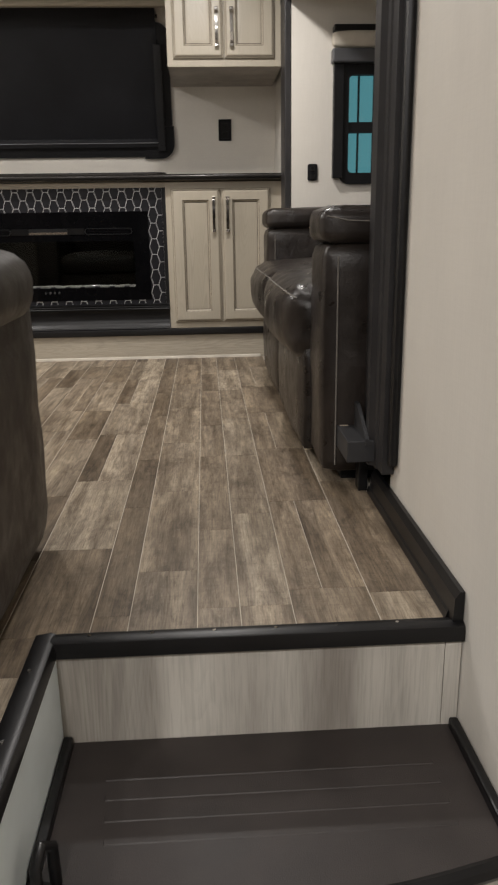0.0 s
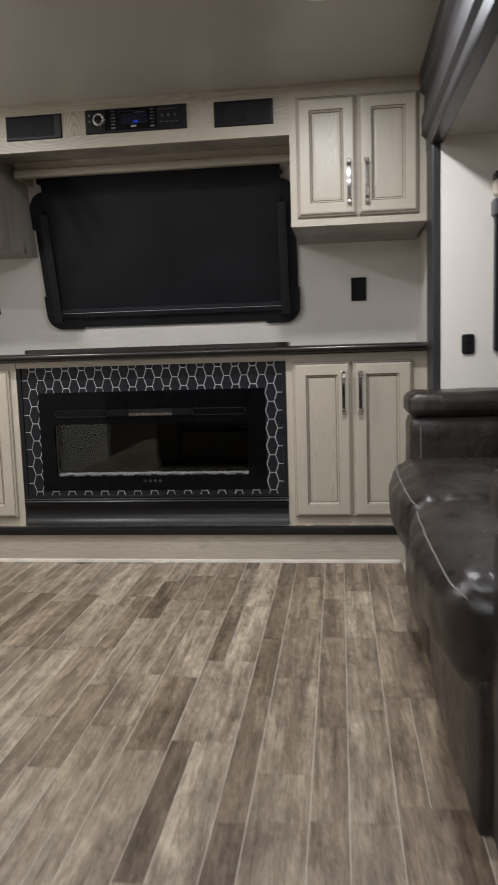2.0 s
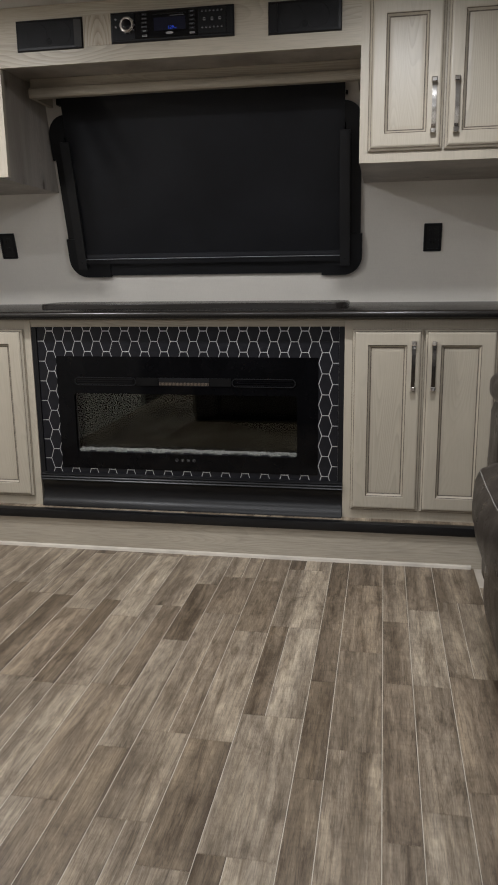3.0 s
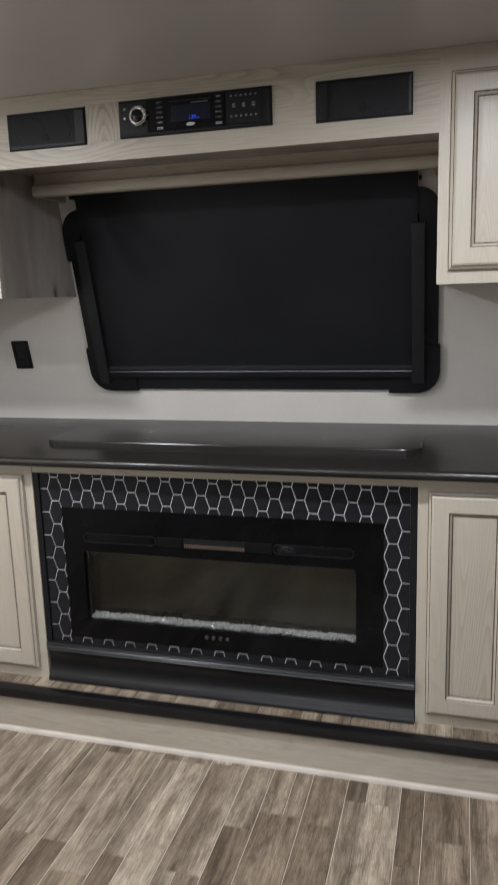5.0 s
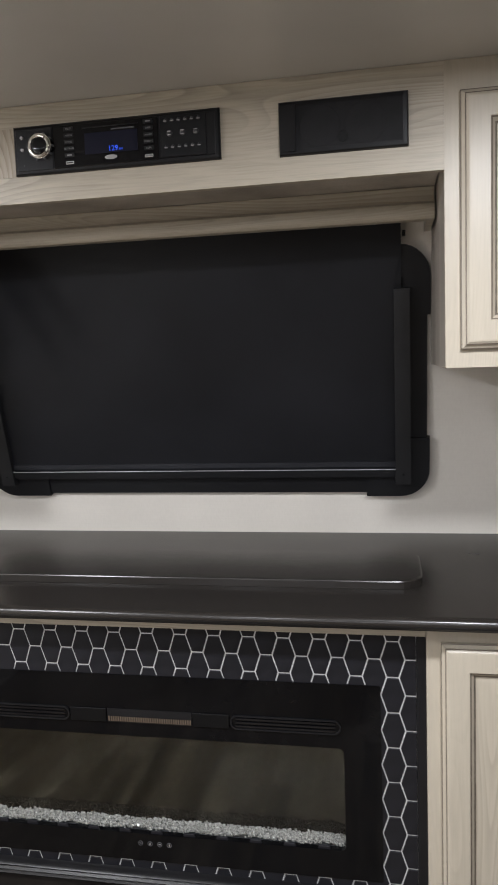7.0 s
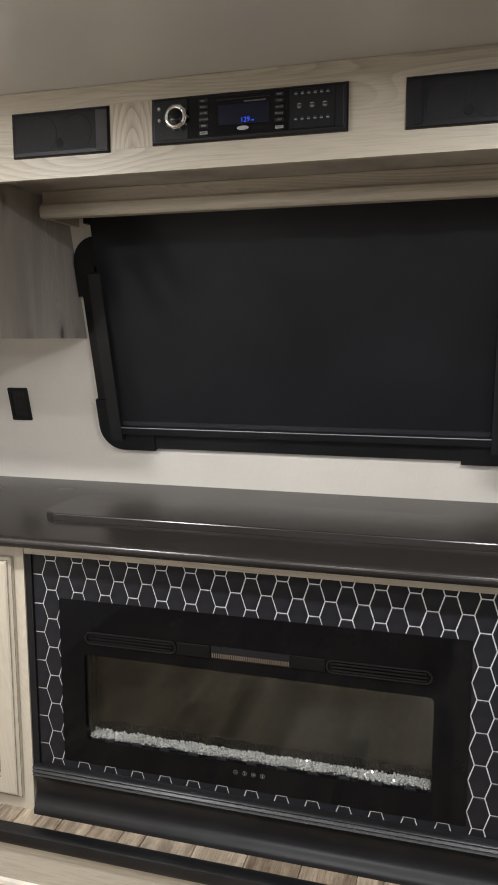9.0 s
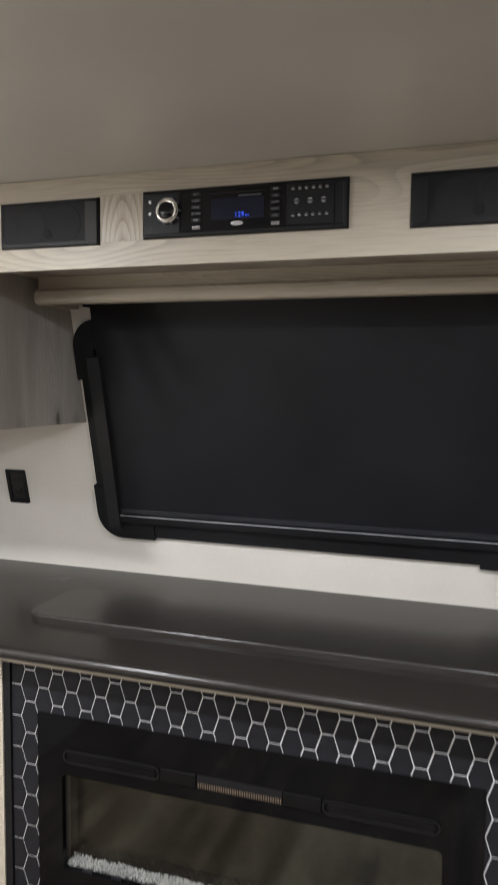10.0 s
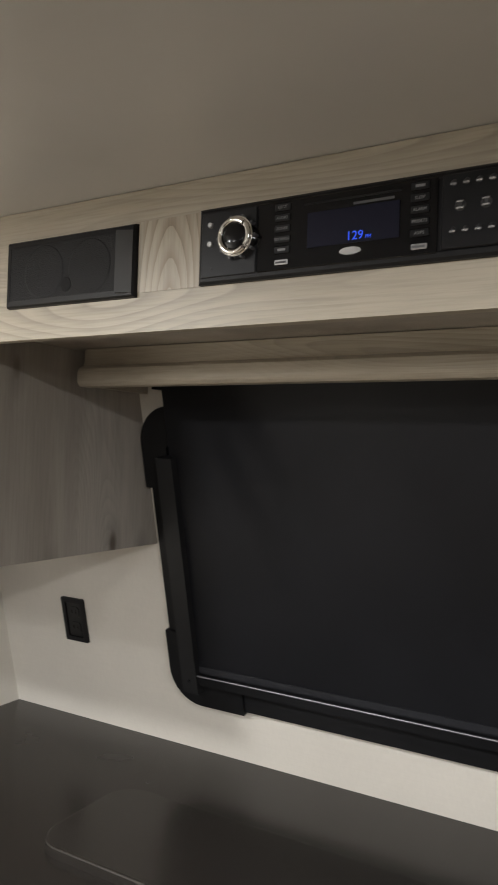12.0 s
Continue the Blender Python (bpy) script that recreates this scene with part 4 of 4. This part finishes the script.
part("housing", rect_loft(-0.199, 0.215, 1.750, 1.842, [(0, SY, 0), (0, SY - 0.006, 0), (0.003, SY - 0.009, 0), (0.008, SY - 0.010, 0), (0.010, SY - 0.009, 0)]), PLASTIC, rd)
part("face_plate", rbox(-0.115, 0.096, SY - 0.0115, SY - 0.008, 1.757, 1.836, 0.001, 1), GLOSS, rd)
part("knob_plate", rbox(-0.193, -0.117, SY - 0.0112, SY - 0.008, 1.757, 1.836, 0.001, 1), PLASTIC, rd)
part("keypad", rbox(0.100, 0.190, SY - 0.0112, SY - 0.008, 1.760, 1.836, 0.001, 1), PLASTIC, rd, "dark keypad")
kn = part("volume_knob", disc((-0.140, SY - 0.0155, 1.800), 0.0250, 0.011, "y", 40, 0.0238), CHROME, rd, "chrome-rimmed volume knob", smooth=40)
rim = tube([(-0.140 + 0.0190 * math.cos(radians(10 * i)), SY - 0.0225, 1.800 + 0.0190 * math.sin(radians(10 * i))) for i in range(37)], 0.0034, 10)
part("rim", rim, CHROME, kn, "polished chrome ring", smooth=60)
dome = bmesh.new()
bmesh.ops.create_uvsphere(dome, u_segments=32, v_segments=16, radius=1, matrix=Matrix.LocRotScale((-0.140, SY - 0.0212, 1.800), None, (0.0168, 0.0045, 0.0168)))
part("knob_cap", dome, GLOSS, kn, smooth=60)
for k in range(10):
    a = radians(36 * k)
    part("knurl", disc((-0.140 + 0.0249 * math.cos(a), SY - 0.0150, 1.800 + 0.0249 * math.sin(a)), 0.0018, 0.0090, "y", 10), GREYP, kn)
dp = part("display", boxes((-0.050, 0.056, SY - 0.0130, SY - 0.0114, 1.778, 1.817)), LCDBACK, rd, "dim display with a blue clock")


def lettering(name, body, size, x, y, z, material, parent):
    """Raised characters facing the room, as one mesh."""
    fc = bpy.data.curves.new(name, "FONT")
    fc.body, fc.size, fc.extrude, fc.align_x, fc.resolution_u = body, size, 0.0002, "CENTER", 3
    fo = bpy.data.objects.new(name, fc)
    scene.collection.objects.link(fo)
    fo.matrix_world = pose(x, y, z, 90, 0, 0)
    bpy.context.view_layer.update()
    tm = bpy.data.meshes.new_from_object(fo.evaluated_get(bpy.context.evaluated_depsgraph_get()))
    tm.transform(fo.matrix_world)
    bpy.data.objects.remove(fo)
    tm.materials.clear()
    tm.materials.append(material)
    ob = new(name, tm)
    ob.parent = parent
    if parent.type == "EMPTY":
        ob.matrix_parent_inverse = Matrix.Translation(parent.location).inverted()
    return ob


lettering("digits", "129", 0.0135, 0.007, SY - 0.0136, 1.781, LCD, dp)
lettering("digits", "PM", 0.0055, 0.0225, SY - 0.0136, 1.781, LCD, dp)
part("badge", prism([(0.002 + 0.0125 * math.cos(radians(15 * i)), 1.7695 + 0.0042 * math.sin(radians(15 * i))) for i in range(24)], SY - 0.0135, SY - 0.0115, "y"), KEY, rd, "silver oval badge")
part("disc_slot", boxes((-0.055, 0.058, SY - 0.0122, SY - 0.0114, 1.8265, 1.8285)), BLACK, rd)
part("caption_bar", boxes((0.004, 0.050, SY - 0.0121, SY - 0.0114, 1.8195, 1.8222)), GREYP, rd)
PRINT = plain("pale_print", (0.20, 0.20, 0.205), 0.5)
for i, (lft, rgt) in enumerate((("EJECT", ""), ("AUDIO", "SLEEP"), ("ZONES", "ALARM"), ("SETTINGS", "PRESETS"), ("", "AS/PS"))):
    z = 1.8285 - 0.0122 * i
    for kx, word in ((-0.082, lft), (0.078, rgt)):
        key = part("key", rbox(kx - 0.010, kx + 0.010, SY - 0.0132, SY - 0.0114, z - 0.0040, z + 0.0040, 0.0008, 1), PLASTIC, rd)
        if word:
            lettering("key_label", word, 0.0045, kx, SY - 0.0135, z - 0.0016, PRINT, key)
        else:
            part("key_label", boxes((kx - 0.005, kx + 0.005, SY - 0.0136, SY - 0.0131, z - 0.0013, z + 0.0013)), PRINT, key)
for kx in (-0.082, 0.078):
    prt = part("media_port", rbox(kx - 0.0085, kx + 0.0085, SY - 0.0140, SY - 0.0114, 1.7655 - 0.0030, 1.7655 + 0.0030, 0.0008, 1), KEY, rd, "silver-edged media socket")
    part("slot", boxes((kx - 0.0068, kx + 0.0068, SY - 0.0144, SY - 0.0139, 1.7640, 1.7662)), BLACK if kx < 0 else GREYP, prt)
for i in range(6):
    for z in (1.8265, 1.7785):
        part("key", disc((0.112 + 0.0128 * i, SY - 0.0125, z), 0.0036, 0.003, "y", 14, 0.0012), DARKGREY, rd)
for i in range(3):
    part("key", disc((0.119 + 0.0255 * i, SY - 0.0125, 1.8025), 0.0062, 0.0035, "y", 18, 0.0025), DARKGREY, rd)
# Small bright bars stand in for the sparkle on the domed keys.
for i in range(6):
    for z in (1.8245, 1.7765):
        part("key_mark_glint", boxes((0.1090 + 0.0128 * i, 0.1150 + 0.0128 * i, SY - 0.0146, SY - 0.0138, z - 0.001, z + 0.001)), KEY, rd)
for i in range(3):
    for dz in (-0.0032, 0.0032):
        part("key_mark_glint", boxes((0.1155 + 0.0255 * i, 0.1225 + 0.0255 * i, SY - 0.0150, SY - 0.0138, 1.8025 + dz - 0.0009, 1.8025 + dz + 0.0009)), KEY, rd)
for z in (1.820, 1.797):
    part("key", disc((-0.180, SY - 0.0125, z), 0.0038, 0.003, "y", 14, 0.003), KEY, rd)
part("reset_hole", disc((-0.178, SY - 0.0115, 1.768), 0.0014, 0.001, "y", 10), BLACK, rd)


structure("ceiling_batten", boxes((XL, XR - 0.06, -1.036, -1.026, CEIL - 0.0025, CEIL + 0.001)), WHITE, "thin pale joint strip across the ceiling", "trim")

# ---- ceiling lights ----
def puck(x, y, z=CEIL, lit=True):
    c = thing("ceiling_light", (x, y, z), "round flush LED ceiling light, switched on" if lit else "round flush ceiling light, switched off", "ceiling light", "ceiling lights")
    bm = ring([(0.066 * math.cos(radians(10 * i)), 0.066 * math.sin(radians(10 * i))) for i in range(36)],
              [(0.055 * math.cos(radians(10 * i)), 0.055 * math.sin(radians(10 * i))) for i in range(36)], 0, 0.012)
    for v in bm.verts:
        a, d, b = v.co
        v.co = (x + a, y + b, z - d)
    bmesh.ops.recalc_face_normals(bm, faces=bm.faces[:])
    part("rim", bm, WHITE, c)
    part("lens", disc((x, y, z - 0.005), 0.0555, 0.008, "z", 36), LENS if lit else WHITE, c)


# Fittings past the second are unseen, added to carry the fill lamps.
for px, py, watts in PUCKS:
    puck(px, py)
puck(1.60, -0.62, 1.602, False)

# ---- slide-out window ----
w2 = thing("window_2", (1.59, EY, 0.85), "small black-framed window in the slide-out end wall", "window", kind="structure")
bm = ring(rounded_rect(1.385, 1.805, 0.812, 1.325, 0.05), rounded_rect(1.428, 1.757, 0.860, 1.268, 0.02), 0.0, 0.03)
for v in bm.verts:
    v.co.y = EY + 0.012 - v.co.y
bmesh.ops.recalc_face_normals(bm, faces=bm.faces[:])
part("window_frame", bm, GASKET, w2)
part("meeting_rail", boxes((1.42, 1.765, EY - 0.006, EY + 0.02, 1.031, 1.076)), GASKET, w2)
pn = part("pane", boxes((1.40, 1.785, EY + 0.022, EY + 0.027, 0.85, 1.28)), PANE, w2, "clear glass pane")
pn.visible_shadow = False
part("mullion", boxes((1.475, 1.484, EY + 0.028, EY + 0.034, 0.85, 1.28)), GASKET, w2)
part("mullion", boxes((1.545, 1.551, EY + 0.028, EY + 0.034, 0.85, 1.28)), GASKET, w2)
structure("backdrop", boxes((0.6, 3.6, 0.9, 0.92, -0.5, 2.6)), OUTSIDE, "teal-tinted daylight outside the small window", "backdrop")
s2 = thing("window_blind", (1.59, EY - 0.03, 1.31), "raised cream pleated shade with black headrail above the small window", "window shade")
part("headrail", rbox(1.352, 1.84, EY - 0.055, EY, 1.438, 1.462, 0.004), BLACK, s2)
part("roll", pillow(1.350, 1.838, EY - 0.058, EY - 0.002, 1.372, 1.440, 0.02, 0.004, 5), CREAM, s2, "cream rolled fabric", smooth=60)
part("cassette", rbox(1.346, 1.842, EY - 0.062, EY - 0.001, 1.312, 1.368, 0.006), GREYP, s2, "grey lower cassette")
part("side_rail", rbox(1.357, 1.402, EY - 0.034, EY - 0.0005, 0.838, 1.313, 0.002, 1), GASKET, s2)
part("side_rail", rbox(1.788, 1.833, EY - 0.034, EY - 0.0005, 0.838, 1.313, 0.002, 1), GASKET, s2)


# ---- sofa in the slide-out ----
so = thing("sofa", (1.45, -1.18, 0), "dark brown leather reclining sofa with padded arms and pale stitching", "sofa")


def seam(points, r=0.0018):
    return tube(points, r, 6)


def arm(y0, y1, top, pad, sewn=False):
    """Upholstered arm: side panel block with a bulging pad on top."""
    a = part("arm", pillow(1.038, 1.86, y0, y1, 0.034, top, 0.030, 0.006, 16, 0.0, 0.0012), LEATHER, so, smooth=60)
    part("arm_pad", pillow(1.033, 1.84, y0 - 0.005, y1 + 0.010, top - 0.004, pad, 0.030, 0.006, 26, 0.0, 0.004), LEATHER, a, smooth=60)
    part("stitching", seam([(1.072, y0 - 0.0045, 0.06 + (top - 0.09) * i / 10) for i in range(11)]), STITCH, a)
    if sewn:
        # sewn edge of the pad's top panel, dipping at the front corner
        part("stitching", seam([(1.044 + 0.05 * i, y0 - 0.0085, pad - 0.021 - 0.016 * math.exp(-((i - 1.6) / 1.1) ** 2)) for i in range(14)], 0.0015), STITCH, a)
    return a


arm(-2.092, -1.885, 0.596, 0.678, True)
arm(-0.505, -0.290, 0.625, 0.705)
for y0, y1 in ((-1.88, -1.20), (-1.195, -0.51)):
    bm = pillow(0.976, 1.56, y0, y1, 0.285, 0.485, 0.060, 0.030, 34, 0.004, 0.0055)
    tree = BVHTree.FromBMesh(bm)
    line = []
    for i in range(29):
        y = y0 + 0.012 + (y1 - y0 - 0.024) * i / 28
        hit = tree.ray_cast(Vector((0.70, y, 0.62)), Vector((1.0, 0, -0.56)))[0]
        if hit:
            line.append(hit + Vector((-0.0006, 0, 0.0006)))
    c = part("seat_cushion", bm, LEATHER, so, smooth=60)
    part("stitching", seam(line, 0.0017), STITCH, c)
    part("footrest_seam", seam([(1.008, y0 + 0.02 + (y1 - y0 - 0.04) * i / 8, 0.332) for i in range(9)], 0.0015), LEATHER, c)
    part("footrest", pillow(1.014, 1.08, y0 - 0.004, y1 + 0.003, 0.030, 0.335, 0.022, 0.008, 7), LEATHER, so, smooth=60)
    part("back_cushion", pillow(1.50, 1.80, y0, y1, 0.40, 0.90, 0.07, 0.03, 9), LEATHER, so, smooth=60)
part("base_frame", boxes((1.10, 1.84, -2.03, -0.34, 0.0, 0.28)), PLASTIC, so)
part("back_frame", pillow(1.72, 1.95, -2.06, -0.32, 0.03, 0.86, 0.05, 0.0, 7), LEATHER, so, smooth=60)

# ---- recliner beside the steps ----
rc = thing("recliner", (0.05, -2.78, 0), "taupe-brown leather recliner with rounded padded arms", "armchair")
a = part("arm", pillow(0.225, 0.433, -3.22, -2.372, 0.035, 0.56, 0.035, 0.006, 9), LEATHER_TAUPE, rc, smooth=60)
part("arm_pad", pillow(0.205, 0.452, -3.22, -2.385, 0.475, 0.602, 0.055, 0.006, 9), LEATHER_TAUPE, a, smooth=60)
a = part("arm", pillow(-0.60, -0.41, -3.22, -2.372, 0.035, 0.56, 0.035, 0.006, 9), LEATHER_TAUPE, rc, smooth=60)
part("arm_pad", pillow(-0.615, -0.395, -3.22, -2.385, 0.475, 0.596, 0.055, 0.006, 9), LEATHER_TAUPE, a, smooth=60)
part("seat_cushion", pillow(-0.405, 0.222, -3.0, -2.36, 0.27, 0.43, 0.05, 0.02, 8), LEATHER_TAUPE, rc, smooth=60)
part("footrest", pillow(-0.40, 0.217, -2.45, -2.39, 0.06, 0.29, 0.02, 0.008, 6), LEATHER_TAUPE, rc, smooth=60)
part("backrest", pillow(-0.42, 0.235, -3.30, -3.02, 0.30, 0.98, 0.07, 0.02, 8), LEATHER_TAUPE, rc, smooth=60)
part("base_frame", boxes((-0.58, 0.395, -3.20, -2.41, 0.0, 0.25)), PLASTIC, rc)

# ---- slide corner bracket ----
br = thing("slide_bracket", (1.12, -2.12, 0.0), "dark grey metal slide-out stop bracket near the floor", "bracket")
part("block", rbox(1.076, 1.168, -2.235, -2.075, 0.108, 0.160, 0.003), DARKGREY, br)
part("upright", prism([(-2.10, 0.160), (-2.10, 0.222), (-2.13, 0.222), (-2.24, 0.165), (-2.24, 0.15)], 1.117, 1.1255), DARKGREY, br)
# Black block added for the shadowed gap under the post.
part("dark_gap_foot", rbox(1.126, 1.149, -2.13, -2.09, 0.0, 0.109, 0.002), BLACK, br)
part("label_sticker", boxes((1.083, 1.103, -2.10, -2.085, 0.1602, 0.161)), STICKER, br, "small pale sticker")

# ---- floor boards ----
plank_meshes = {}


def plank(parent, x0, x1, y0, y1, z, mat, gap=0.0007):
    key = (round(x1 - x0, 4), round(y1 - y0, 4), mat.name)
    if key not in plank_meshes:
        w, l = (x1 - x0) / 2 - gap, (y1 - y0) / 2 - gap * 0.4
        bm = bmesh.new()
        lo = [bm.verts.new(p) for p in ((-w, -l, -0.0055), (w, -l, -0.0055), (w, l, -0.0055), (-w, l, -0.0055))]
        md = [bm.verts.new(p) for p in ((-w, -l, -0.0010), (w, -l, -0.0010), (w, l, -0.0010), (-w, l, -0.0010))]
        e, f = 0.0012, 0.0005
        hi = [bm.verts.new(p) for p in ((-w + e, -l + f, 0), (w - e, -l + f, 0), (w - e, l - f, 0), (-w + e, l - f, 0))]
        for q, s in ((lo, md), (md, hi)):
            for i in range(4):
                bm.faces.new((q[i], q[(i + 1) % 4], s[(i + 1) % 4], s[i]))
        bm.faces.new(hi)
        me = bpy.data.meshes.new("plank")
        bm.to_mesh(me)
        bm.free()
        me.materials.append(mat)
        plank_meshes[key] = me
    o = new("plank", plank_meshes[key])
    o.parent = parent
    o.location = Vector(((x0 + x1) / 2, (y0 + y1) / 2, z)) - parent.location


floor_ob = bpy.data.objects["floor"]
rng = random.Random(11)
REPEAT = 0.887      # the print comes round again after this length
# strips from the wall inwards: edges, then for each cut its place along the print, the tone, and where a board is halved
D, P, L = PLANK_DARK, PLANK, PLANK_PALE
STRIPS = [(1.040, 1.1475, ((-2.05, P, None), (-2.655, L, None))),
          (0.897, 1.040, ((-1.295, P, 0.959), (-1.745, P, None))),
          (0.806, 0.897, ((-1.365, L, None), (-1.80, P, None))),
          (0.732, 0.806, ((-0.914, P, None), (-1.455, P, None))),
          (0.617, 0.732, ((-0.763, P, None), (-1.20, P, None))),
          (0.555, 0.617, ((-0.930, D, None), (-1.305, D, None))),
          (0.411, 0.555, ((-0.647, D, 0.466), (-1.099, L, None))),
          (0.312, 0.411, ((-0.690, P, None), (-1.210, D, None))),
          (0.199, 0.312, ((-0.588, P, 0.262), (-1.195, P, None))),
          (0.122, 0.199, ((-0.772, L, None), (-1.266, D, None))),
          (0.012, 0.122, ((-1.024, P, None), (-1.445, L, 0.060)))]
x = 0.012
for w in (0.090, 0.062, 0.101, 0.075, 0.115, 0.064, 0.140, 0.098, 0.113, 0.078, 0.107, 0.062, 0.080):
    a = rng.uniform(-1.4, -0.6)
    STRIPS.append((max(x - w, XL + 0.003), x, ((a, rng.choice((P, P, L)), x - w * 0.45 if w > 0.11 else None), (a - rng.uniform(0.36, 0.52), rng.choice((P, P, D)), None))))
    x -= w
    if x < XL + 0.01:
        break
for x0, x1, cuts in STRIPS:
    end = -2.762 if x0 > 0.42 else -4.19
    runs = []
    for k in range(-2, 6):
        for y, tone, half in cuts:
            runs.append((y - REPEAT * k, tone, half))
    runs.sort(key=lambda r: -r[0])
    for (ya, tone, half), nxt in zip(runs, runs[1:]):
        y1, y0 = min(ya, -0.118), max(nxt[0], end)
        if y1 - y0 < 0.01:
            continue
        if x0 < 0.499 < x1 and y0 < -2.762:
            # boards end at the step well
            if y1 > -2.762:
                plank(floor_ob, x0, x1, -2.762, y1, 0.0, tone)
            plank(floor_ob, x0, 0.478, y0, min(y1, -2.762), 0.0, tone)
        elif half:
            plank(floor_ob, x0, half, y0, y1, 0.0, tone, 0.0005)
            plank(floor_ob, half, x1, y0, y1, 0.0, L if tone is D else P, 0.0005)
        else:
            plank(floor_ob, x0, x1, y0, y1, 0.0, tone)
x = XL + 0.01
while x < 1.15:
    w = rng.choice((0.06, 0.085, 0.11, 0.13))
    plank(pl, x, min(x + w, 1.16), -0.086, -0.012, 0.1325, PLANK)
    x += w
